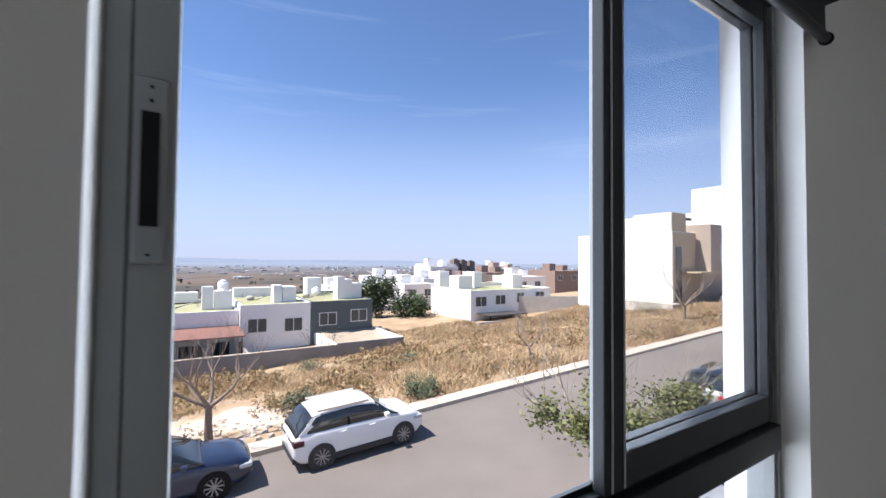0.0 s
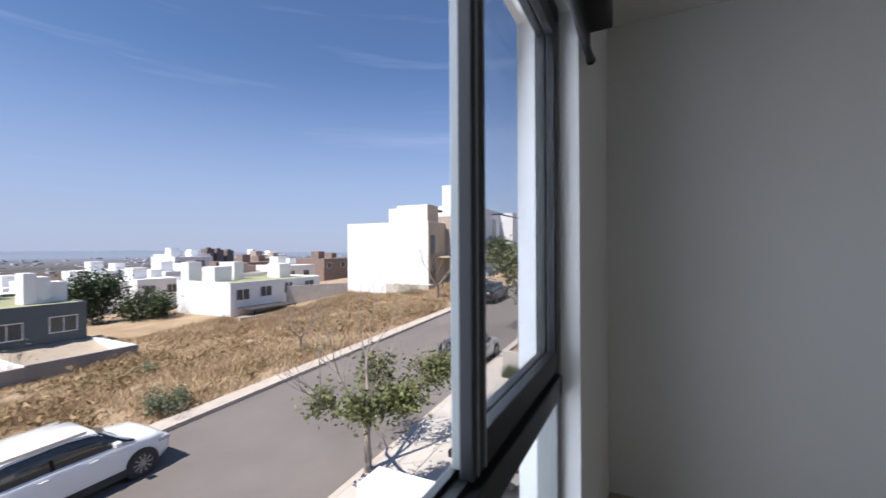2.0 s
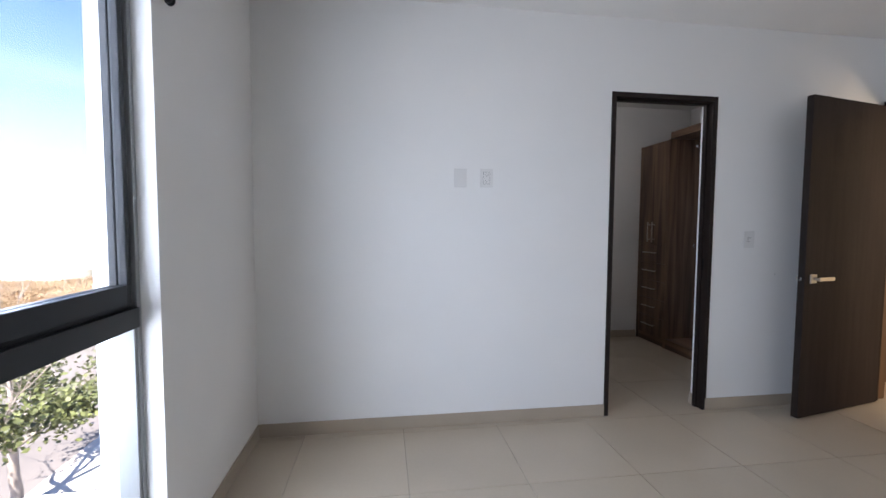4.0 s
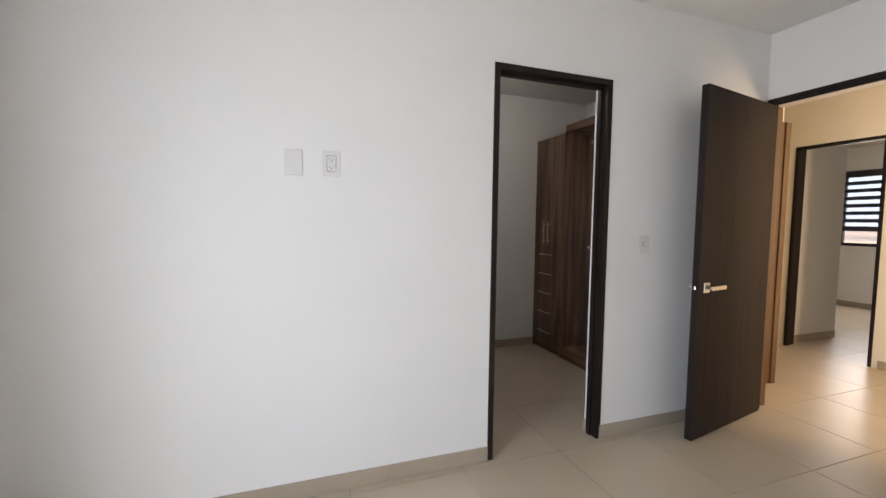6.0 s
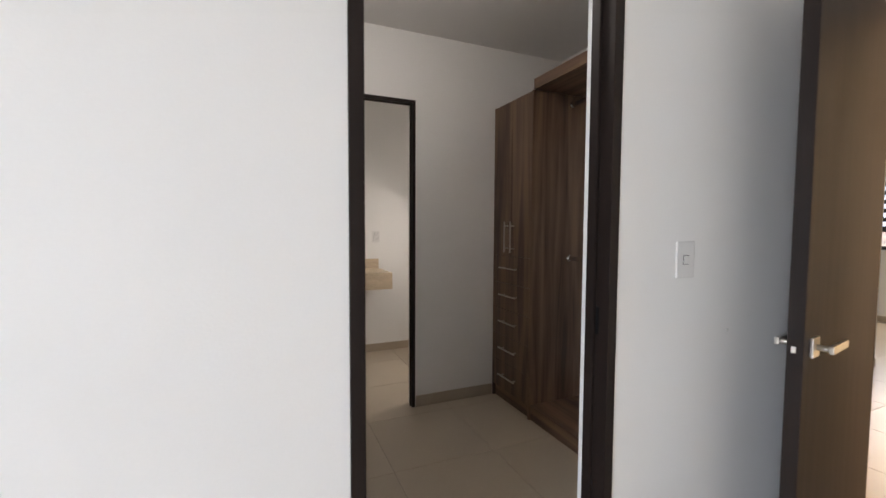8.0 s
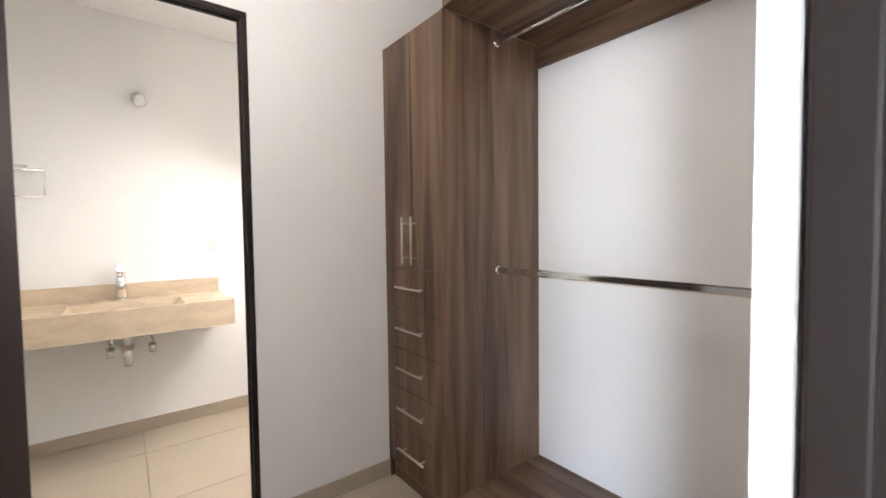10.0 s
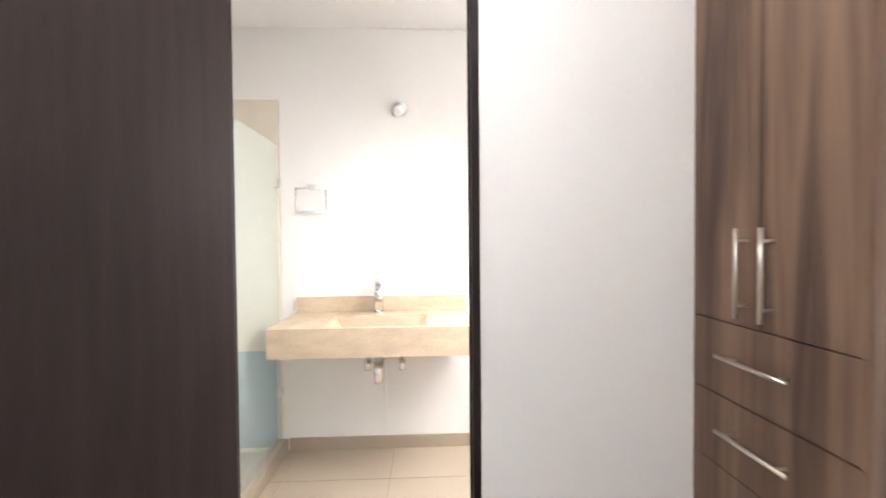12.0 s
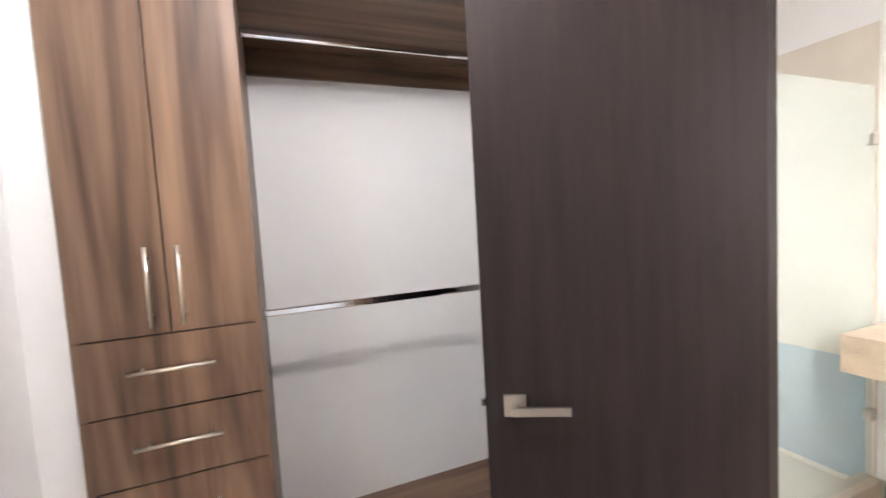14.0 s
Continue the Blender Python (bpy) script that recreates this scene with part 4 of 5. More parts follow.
def water_tank(house, x, y, z):
    part("water_tank", rod_bm((x, y, z), (x, y, z + 0.7), 0.42, 18), M_WHITEX, house, "white rooftop water tank", smooth=True)
    part("tank_lid", rod_bm((x, y, z + 0.7), (x, y, z + 0.88), 0.38, 18, 0.16), M_WHITEX, house, smooth=True)


for hs_, x_, z_ in ((h2, -0.1, -2.72), (h3, 6.0, -2.29), (h4, 10.9, -2.24)):
    solar_heater(hs_, x_, 40.6, z_)
    part("vent_pipe", rod_bm((x_ + 1.6, 41.5, z_), (x_ + 1.6, 41.5, z_ + 0.7), 0.05, 8), M_CONC, hs_)
    part("vent_pipe", rod_bm((x_ - 0.8, 43.0, z_), (x_ - 0.8, 43.0, z_ + 0.5), 0.05, 8), M_CONC, hs_)
water_tank(h2, 3.25, 39.0, -1.2)
water_tank(h4, 12.0, 42.6, -2.24)
# sagging tan shade cloth behind the grey house
sc = thing("shade_sail", "sagging tan shade cloth over a back patio", "shade sail")
bm = bmesh.new()
rowsv = []
for j in range(7):
    rowsv.append([bm.verts.new((10.3 + 6.0 * i / 10, 32.2 + 3.7 * j / 6, -5.55 + 0.75 * j / 6 - 0.35 * math.sin(math.pi * i / 10) * math.sin(math.pi * j / 6) + 0.05 * math.sin(i * 2.1))) for i in range(11)])
for a, b in zip(rowsv, rowsv[1:]):
    for i in range(10):
        bm.faces.new((a[i], a[i + 1], b[i + 1], b[i]))
cl = part("cloth", bm, M_SHADE, sc, smooth=True)
sm = cl.modifiers.new("solid", "SOLIDIFY")
sm.thickness = 0.02
part("post", box_bm(10.4, 10.5, 32.2, 32.3, GZ, -5.55), M_BLACK, sc)
part("post", box_bm(16.1, 16.2, 32.2, 32.3, GZ, -5.55), M_BLACK, sc)
# garden walls at the end of the lot
gw = thing("garden_wall", "grey concrete block garden wall at the lot's edge", "wall")
part("wall_panel", box_bm(-16, 10.2, 30.0, 30.2, GZ, -4.92), M_BLOCKWALL, gw)
part("wall_panel", box_bm(10.2, 15.75, 30.05, 30.25, GZ, -4.80), M_BLOCKWALL, gw, "grey block panel")
part("coping", box_bm(-16, 10.2, 29.98, 30.22, -4.92, -4.86), M_KERB, gw)
part("side_wall", box_bm(15.6, 15.75, 30.25, 36, GZ, -4.80), M_WHITEX, gw, "white side wall")
part("side_wall", box_bm(10.1, 10.25, 30.25, 36, GZ, -4.85), M_WHITEX, gw, "white side wall")
part("side_wall", box_bm(4.2, 4.35, 30.25, 36, GZ, -5.1), M_BLOCKWALL, gw)
# block courses on the nearest panel
for r in range(4):
    for c in range(13):
        bx = 10.25 + c * 0.42 + (0.21 if r % 2 else 0)
        if bx + 0.4 < 15.75:
            part("block", box_bm(bx, bx + 0.40, 30.035, 30.05, -5.0 - r * 0.21, -4.82 - r * 0.21), M_BLOCKWALL, gw)

# white house at the lot's upper end, its neighbour and the wall between
h5 = flat_house("white house with shaded facade and dark carport behind", 26.85, 39.0, 36.0, 44.5, GZ, -1.9, M_WHITEX, M_ROOFG,
                ((27.5, 28.95, -3.5, -2.5), (30.3, 31.7, -3.4, -2.4), (33.5, 34.6, -3.3, -2.2), (36.5, 37.9, -3.2, -2.2)),
                ((28.0, 30.0, 40, 42, -1.9, -0.3), (31.0, 32.2, 41, 43.5, -1.9, 0.1), (35.5, 37.2, 39, 41, -1.9, -0.2), (27.2, 28.6, 43, 44.3, -1.9, 0.2)), 0.4)
part("carport_roof", box_bm(27.6, 33.0, 33.6, 36.0, -4.35, -4.25), M_DARKROOF, h5, "dark flat carport roof")
part("carport_post", box_bm(27.7, 27.8, 33.7, 33.8, GZ, -4.35), M_BLACK, h5)
part("carport_post", box_bm(32.8, 32.9, 33.7, 33.8, GZ, -4.35), M_BLACK, h5)
part("yard_wall", box_bm(25.6, 33.8, 33.0, 33.2, GZ, -4.75), M_CONC, h5, "pale yard wall")
lw = thing("boundary_wall", "plain pale concrete boundary wall", "wall")
bm = box_bm(0, 7.1, -0.1, 0.1, -9, 0)
part("wall_panel", bm, M_CONC, lw, at=Matrix.Translation((33.8, 36.0, -2.6)) @ Matrix.Rotation(math.atan2(-3.4, 6.2), 4, "Z"))
h6 = thing("house", "large white two-storey house with blank side wall", "house")
part("wall", box_bm(40.0, 44.2, 21.4, 32.5, -8, 4.5), M_WHITEX, h6)
part("front_wall", box_bm(40.04, 44.2, 21.34, 21.4, -4, 4.42), M_BEIGEX, h6, "beige shaded front wall")
part("roof_block", box_bm(40.01, 42.6, 21.5, 25.4, 4.5, 6.35), M_WHITEX, h6, "white rooftop block")
part("block_front", box_bm(40.05, 42.6, 21.44, 21.5, 4.42, 6.33), M_BEIGEX, h6)
part("tall_window", box_bm(40.5, 41.5, 21.28, 21.34, -2.2, 3.0), M_WGLASS, h6, "tall dark window")
part("bay", box_bm(44.2, 49.6, 19.9, 24, 0.6, 5.3), M_BROWNX, h6, "brown stone clad projecting bay")
part("garage", box_bm(44.2, 49.6, 20.6, 24, -4, 0.6), M_BROWNX, h6)
part("canopy", box_bm(41.6, 49.6, 19.6, 21.3, 0.45, 0.62), M_BEIGEX, h6)
xwindow(h6, 46.2, 47.5, 19.9, 1.6, 3.4)
part("roof_frame", boxes_bm((43.3, 43.4, 23, 23.1, 4.5, 6.0), (45.3, 45.4, 23, 23.1, 4.5, 6.0), (43.1, 46.6, 22.9, 23.2, 6.0, 6.25)), M_DARKROOF, h6, "dark rooftop pergola")
part("low_wall", box_bm(38.6, 40.0, 20.6, 26, -8, -2.4), M_STONES, h6, "rubble stone retaining wall")
h7 = thing("house", "tall white modern house with a rooftop tower", "house")
part("wall", box_bm(49.7, 62, 20.6, 33, -6, 7.2), M_WHITEX, h7)
part("tower", box_bm(49.75, 53.4, 21.2, 24.5, 7.2, 9.9), M_WHITEX, h7)
part("tall_window", box_bm(58.8, 60.0, 20.55, 20.6, 1.5, 5.8), M_WGLASS, h7, "tall dark window")
wt = part("water_heater", rod_bm((54.5, 22, 7.9), (57.0, 22, 7.9), 0.35, 16), M_STEEL, h7, "steel rooftop heater tank", smooth=True)
part("front_volume", box_bm(62, 72, 18.5, 30, -6, 7.0), M_WHITEX, h7)
part("yard_wall", box_bm(41, 52, 17.2, 17.4, -5, -2.0), M_WHITEX, h7, "low white front wall")
h8 = thing("house", "white house on the near side of the street", "house")
part("wall", box_bm(40, 58, -8, 2.2, -6, 4.6), M_WHITEX, h8)
part("upper_wall", box_bm(42, 58, -8, 3.2, 4.6, 7.2), M_WHITEX, h8)
xwindow(h8, 46, 48, 3.2, 5.1, 6.5, n=1)

# far houses of the estate
rng = random.Random(7)
far_spots = ((19, 58, 5, -3.3), (25, 62, 6, -2.6), (31, 60, 6, -2.4), (38, 66, 7, -1.8), (46, 70, 8, -1.8), (34, 78, 7, -1.8), (54, 68, 8, -0.9), (62, 74, 9, -0.3), (50, 84, 8, 0.2), (22, 72, 6, -3.2), (66, 60, 9, -0.4), (44, 56, 6, -2.2), (50, 54, 7, -1.2), (74, 90, 10, 0.2), (58, 98, 9, 0.6))
for k, (fx, fy, fw, fz) in enumerate(far_spots):
    mt = M_BRICKX if k in (4, 6, 10) else (M_BROWNX if k in (7, 11) else M_WHITEX)
    hh = thing("house", "small distant %s block house with rooftop cistern" % ("brown masonry" if mt is not M_WHITEX else "white"), "house", group="distant houses")
    part("wall", box_bm(fx, fx + fw, fy, fy + 8, -14, fz), mt, hh)
    part("roof_block", box_bm(fx + 0.5, fx + 2.3, fy + 2, fy + 4, fz, fz + 1.5), M_WHITEX if mt is M_WHITEX else mt, hh)
    part("roof_block", box_bm(fx + fw - 2.2, fx + fw - 0.6, fy + 4, fy + 6, fz, fz + 1.1), M_WHITEX if mt is M_WHITEX else mt, hh)
    for j in range(2):
        wx = fx + 0.9 + j * fw * 0.48
        xwindow(hh, wx, wx + 1.3, fy, fz - 2.0, fz - 0.9)
M_DUSK = mat("far_brown_tower", (0.22, 0.18, 0.16), 0.9, var=0.1)
for k, dx in enumerate((0, 9, 19)):
    tw = thing("apartment_tower", "distant brown apartment tower", "building", group="distant towers")
    part("wall", box_bm(138 + dx * 0.6, 142 + dx * 0.6, 205, 210, -24, 2.4 - k * 0.5), M_DUSK, tw)
    part("roof", box_bm(139 + dx * 0.6, 141 + dx * 0.6, 206, 208, 2.4 - k * 0.5, 3.1 - k * 0.5), M_DUSK, tw)


def stuff_mesh(name, vs, fs, material, label, category):
    me = bpy.data.meshes.new(name)
    me.from_pydata(vs, [], fs)
    me.materials.append(material)
    return tagged(new(name, me), label, category, kind="stuff")


# far town: small pale blocks on the plain
vs, fs = [], []
for k in range(420):
    d = rng.uniform(650, 1900)
    a = radians(rng.uniform(-30, 62))
    x, y = d * math.sin(a), d * math.cos(a)
    w, dp, hgt = rng.uniform(4, 16), rng.uniform(5, 12), rng.uniform(1.0, 2.4) * (1 + d / 1500)
    i = len(vs)
    z0 = -27
    vs += [(x, y, z0), (x + w, y, z0), (x + w, y + dp, z0), (x, y + dp, z0), (x, y, z0 + hgt), (x + w, y, z0 + hgt), (x + w, y + dp, z0 + hgt), (x, y + dp, z0 + hgt)]
    fs += [(i, i + 1, i + 5, i + 4), (i + 1, i + 2, i + 6, i + 5), (i + 2, i + 3, i + 7, i + 6), (i + 3, i, i + 4, i + 7), (i + 4, i + 5, i + 6, i + 7)]
stuff_mesh("far_town", vs, fs, mat("far_white_buildings", (0.50, 0.50, 0.50), 0.9, var=0.05, scale=0.05, spread=0.35), "pale hazy distant town on the plain", "town")


def blob_field(name, spots, material, label):
    """Uneven woody clumps."""
    vs, fs = [], []
    for x, y, z, r in spots:
        for q in range(9):
            cx, cy, cz = x + rng.uniform(-r, r), y + rng.uniform(-r, r), z + rng.uniform(0.1, 0.9) * r
            for t in range(5):
                i = len(vs)
                for u in range(3):
                    vs.append((cx + rng.uniform(-0.5, 0.5) * r, cy + rng.uniform(-0.5, 0.5) * r, cz + rng.uniform(-0.5, 0.5) * r))
                fs.append((i, i + 1, i + 2))
    return stuff_mesh(name, vs, fs, material, label, "woods")


spots = []
for k in range(230):
    d = rng.uniform(120, 620)
    a = radians(rng.uniform(-30, 58))
    x, y = d * math.sin(a), d * math.cos(a)
    spots.append((x, y, ground_z(x, y), rng.uniform(1.2, 3.2)))
blob_field("far_woods", spots, M_FARTREE, "dark scattered distant scrub and trees")
# hills at the horizon, with distance haze painted into their colour
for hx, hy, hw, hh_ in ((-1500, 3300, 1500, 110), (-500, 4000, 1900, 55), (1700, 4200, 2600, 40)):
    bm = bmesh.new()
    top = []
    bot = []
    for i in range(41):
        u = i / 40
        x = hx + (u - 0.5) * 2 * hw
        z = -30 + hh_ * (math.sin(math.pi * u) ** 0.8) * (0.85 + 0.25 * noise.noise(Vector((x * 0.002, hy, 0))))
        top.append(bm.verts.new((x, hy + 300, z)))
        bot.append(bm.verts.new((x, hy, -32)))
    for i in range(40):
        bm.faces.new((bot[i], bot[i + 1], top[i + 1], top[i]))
    ob = struct("backdrop", bm, M_FAR, "low hills on the horizon, painted haze blue", "hills")

# ---- trees and plants ----


def tube(vs, fs, p, q, r0, r1, seg=6):
    d = (q - p).normalized()
    a = d.orthogonal().normalized()
    b = d.cross(a)
    i = len(vs)
    for c, r in ((p, r0), (q, r1)):
        for k in range(seg):
            t = 2 * math.pi * k / seg
            vs.append(tuple(c + a * (r * math.cos(t)) + b * (r * math.sin(t))))
    for k in range(seg):
        fs.append((i + k, i + (k + 1) % seg, i + seg + (k + 1) % seg, i + seg + k))


def grow(vs, fs, tips, p, d, length, r, depth, rg, up=0.12, fork=3):
    """A bent limb that splits into thinner ones."""
    n = 4
    for k in range(n):
        d = (d + Vector((rg.uniform(-1, 1), rg.uniform(-1, 1), rg.uniform(-0.6, 1))) * 0.16 + Vector((0, 0, up))).normalized()
        q = p + d * (length / n)
        r1 = r * 0.86
        tube(vs, fs, p, q, r, r1, 8 if r > 0.03 else 5)
        p, r = q, r1
        if depth <= 2:
            tips.append((p.copy(), d.copy()))
        if depth > 0 and k == 2 and rg.random() < 0.6:
            s = (d + Vector((rg.uniform(-1, 1), rg.uniform(-1, 1), rg.uniform(-0.2, 0.5))) * 0.9).normalized()
            grow(vs, fs, tips, p, s, length * 0.6, r * 0.55, depth - 1, rg, up, fork)
    if depth > 0:
        for k in range(fork if depth > 1 else 2):
            s = (d + Vector((rg.uniform(-1, 1), rg.uniform(-1, 1), rg.uniform(-0.4, 0.7))) * 0.75).normalized()
            grow(vs, fs, tips, p, s, length * rg.uniform(0.6, 0.8), r * 0.68, depth - 1, rg, up, fork)
    else:
        tips.append((p, d))


def tree(label, x, y, z, height, seed, material, leafm=None, leaves=0, size=0.06, spreadr=0.25, dirs=None, depth=3, trunk_h=0.42, r0=0.075, up=0.1, flower=0, low=None, clump=0.6, limb=0.3):
    rg = random.Random(seed)
    ob = thing("tree", label, "tree", pose(x, y, z))
    vs, fs, tips = [], [], []
    p = Vector((0, 0, -0.15))
    d = Vector((rg.uniform(-0.05, 0.05), rg.uniform(-0.05, 0.05), 1))
    th = height * trunk_h
    r = r0
    for k in range(5):
        q = p + (d + Vector((rg.uniform(-0.06, 0.06), rg.uniform(-0.06, 0.06), 0))) * (th / 5)
        tube(vs, fs, p, q, r, r * 0.93, 10)
        p, r = q, r * 0.93
    for s in dirs or ((-1, 0.2, 0.8), (0.9, -0.2, 0.7), (0.1, 0.9, 0.9), (0.1, -0.8, 0.8)):
        grow(vs, fs, tips, p, Vector(s).normalized(), height * limb * rg.uniform(0.85, 1.15), r * 0.72, depth - 1, rg, up)
    me = bpy.data.meshes.new("trunk")
    me.from_pydata(vs, [], fs)
    me.materials.append(material)
    for pl_ in me.polygons:
        pl_.use_smooth = True
    t = new("trunk", me)
    t.parent = ob
    if leaves:
        lv, lf = [], []
        use = [q for q in tips if low is None or q[0].z < low]
        use = rg.sample(use, max(3, int(len(use) * clump)))
        for k in range(leaves):
            c, dd = rg.choice(use)
            c = c + Vector((rg.gauss(0, 1), rg.gauss(0, 1), rg.gauss(-0.3, 0.8))) * spreadr
            a = Vector((rg.uniform(-1, 1), rg.uniform(-1, 1), rg.uniform(-0.7, 0.3))).normalized()
            b = a.orthogonal().normalized()
            b.rotate(Matrix.Rotation(rg.uniform(0, 6.28), 3, a))
            s = size * rg.uniform(0.6, 1.4)
            i = len(lv)
            lv += [tuple(c), tuple(c + a * s * 0.5 + b * s * 0.28), tuple(c + a * s), tuple(c + a * s * 0.5 - b * s * 0.28)]
            lf.append((i, i + 1, i + 2, i + 3))
        me = bpy.data.meshes.new("crown")
        me.from_pydata(lv, [], lf)
        me.materials.append(leafm)
        cr = new("crown", me)
        cr.parent = ob
    for k in range(flower):
        c, dd = rg.choice(use)
        part("blossom", ball_bm(c, 0.05, 1, 1, 0.8, seg=8), M_FLOWER, ob, "yellow blossom")
    return ob


def gz(x, y):
    return ground_z(x, y)


tree("street tree with olive leaves and bare upper twigs", 8.7, 6.15, road_z(8.7) + 0.12, 3.9, 3, M_BARK, M_LEAF, 5600, 0.11, 0.21,
     dirs=((-1.0, -0.1, 0.55), (1.0, 0.15, 0.5), (0.9, -0.5, 0.35), (-0.3, 0.6, 0.9), (-0.8, -0.6, 0.45), (0.3, 0.1, 1.0)), depth=4, trunk_h=0.36, r0=0.11, up=0.045, flower=3, low=2.45, clump=0.55, limb=0.37)
tree("bare leafless tree on the dry lot", 1.1, 15.2, gz(1.1, 15.2), 3.9, 12, M_TWIG, dirs=((-1.0, 0.1, 0.45), (1.0, 0.1, 0.5), (0.15, 0.5, 1.0), (-0.5, -0.4, 0.8), (-0.8, 0.5, 0.6)), depth=5, trunk_h=0.33, r0=0.15, up=0.05)
tree("small bare sapling with whitewashed trunk", 15.7, 15.5, gz(15.7, 15.5), 3.0, 21, M_TWIG, depth=3, trunk_h=0.35, r0=0.075)
tree("wide bare tree beside the upper lot", 32.7, 16.5, gz(32.7, 16.5), 5.0, 31, M_TWIG, depth=4, trunk_h=0.3, r0=0.15)
tree("leafy street tree beside the pavement", 23.9, 6.15, road_z(23.9) + 0.12, 5.6, 41, M_BARK, M_LEAF, 5500, 0.2, 0.42, depth=3, trunk_h=0.35, r0=0.12)
tree("leafy street tree further up the street", 31.0, 5.0, road_z(31) + 0.12, 6.2, 43, M_BARK, M_LEAFD, 4500, 0.2, 0.42, depth=3, trunk_h=0.35, r0=0.12)
tree("dense dark conifer between houses", 20.3, 46, -8.2, 8.0, 51, M_BARK, M_LEAFD, 5200, 0.28, 0.42, dirs=((-0.3, 0.1, 1), (0.32, 0, 0.9), (0, 0.3, 1), (0.05, -0.25, 1.1)), depth=3, trunk_h=0.3, r0=0.18)
tree("round dark tree beside a back lane", 24.0, 44, -7.6, 5.2, 53, M_BARK, M_LEAFD, 4200, 0.28, 0.5, depth=3, trunk_h=0.3, r0=0.14)
tree("pale small garden tree behind the wall", 9.6, 32, -8.2, 4.2, 57, M_TWIG, M_BUSH, 160, 0.12, 0.3, depth=3, trunk_h=0.5, r0=0.06)
tree("tree against the white house", 58.0, 19.0, -2.5, 5.5, 59, M_BARK, M_LEAFD, 3000, 0.3, 0.5, depth=3, trunk_h=0.35, r0=0.15)


def bush(label, x, y, r, seed, n=1400):
    rg = random.Random(seed)
    ob = thing("bush", label, "bush", pose(x, y, gz(x, y) - 0.03))
    vs, fs = [], []
    for k in range(14):
        t = rg.uniform(0, 6.28)
        tube(vs, fs, Vector((0, 0, 0)), Vector((math.cos(t) * r * 0.7, math.sin(t) * r * 0.7, r * rg.uniform(0.5, 1.1))), 0.015, 0.006, 5)
    me = bpy.data.meshes.new("stems")
    me.from_pydata(vs, [], fs)
    me.materials.append(M_TWIG)
    new("stems", me).parent = ob
    lv, lf = [], []
    cl = [Vector((rg.gauss(0, 0.45) * r, rg.gauss(0, 0.45) * r, rg.uniform(0.15, 1.0) * r)) for q in range(26)]
    for k in range(n):
        c = rg.choice(cl) + Vector((rg.gauss(0, 1), rg.gauss(0, 1), rg.gauss(0, 1))) * r * 0.16
        if c.z < 0.02:
            continue
        a = Vector((rg.uniform(-1, 1), rg.uniform(-1, 1), rg.uniform(-0.2, 1))).normalized()
        b = a.orthogonal().normalized()
        s = rg.uniform(0.05, 0.12)
        i = len(lv)
        lv += [tuple(c), tuple(c + a * s * 0.5 + b * s * 0.3), tuple(c + a * s), tuple(c + a * s * 0.5 - b * s * 0.3)]
        lf.append((i, i + 1, i + 2, i + 3))
    me = bpy.data.meshes.new("foliage")
    me.from_pydata(lv, [], lf)
    me.materials.append(M_BUSH)
    new("foliage", me).parent = ob


bush("low sage green bush beside the kerb", 8.7, 14.8, 0.75, 1)
bush("low sage green bush near the white rubble", 4.3, 16.3, 0.7, 2)
bush("rounded green bush beside the blank wall", 37.0, 22.0, 1.3, 3)
bush("low green plant beside the pavement", 21.2, 4.6, 0.6, 4)
bush("scrubby green weeds on the dry lot", 12.0, 22.0, 0.6, 5, 500)
bush("scrubby green weeds on the dry lot", 7.2, 26.0, 0.7, 6, 600)

# dry grass over the lot
rg = np.random.RandomState(5)
N = 240000
px = rg.uniform(-18, 44, N)
py = KF + 0.8 + (30.0 - KF - 0.8) * rg.uniform(0, 1, N)
back = (px > 16.2) & (rg.uniform(0, 1, N) < 0.4)
py[back] = rg.uniform(29, 36, back.sum())
extra = rg.uniform(0, 1, N) < 0.12
px[extra] = rg.uniform(26, 40, extra.sum())
py[extra] = rg.uniform(14.2, 33, extra.sum())
vs, fs = [], []
for k in range(N):
    x, y = float(px[k]), float(py[k])
    c = noise.noise(Vector((x * 0.28, y * 0.33, 7.7))) + 0.45 * noise.noise(Vector((x * 0.9, y * 0.9, 1.2)))
    bare = ((x - 2.0) / 5.0) ** 2 + ((y - 17.0) / 2.8) ** 2
    if c < -0.52 + 0.3 * rg.uniform() or (bare < 1 and c < 0.30):
        continue
    if 26 < x and y > 32.9 or y > 35.9:
        continue
    z = ground_z(x, y)
    hgt = (0.17 + 0.30 * max(0, c + 0.25)) * rg.uniform(0.45, 1.4)
    if x > 22:
        hgt *= 1.25
    t = rg.uniform(0, 6.28)
    w = 0.010 + 0.0008 * max(0, x)
    lx, ly = rg.normal(0, 0.2, 2)
    i = len(vs)
    vs += [(x - math.cos(t) * w, y - math.sin(t) * w, z - 0.03), (x + math.cos(t) * w, y + math.sin(t) * w, z - 0.03), (x + lx, y + ly, z + hgt)]
    fs.append((i, i + 1, i + 2))
stuff_mesh("dry_grass", vs, fs, M_GRASS, "tall dry straw-coloured grass and weeds", "grass")
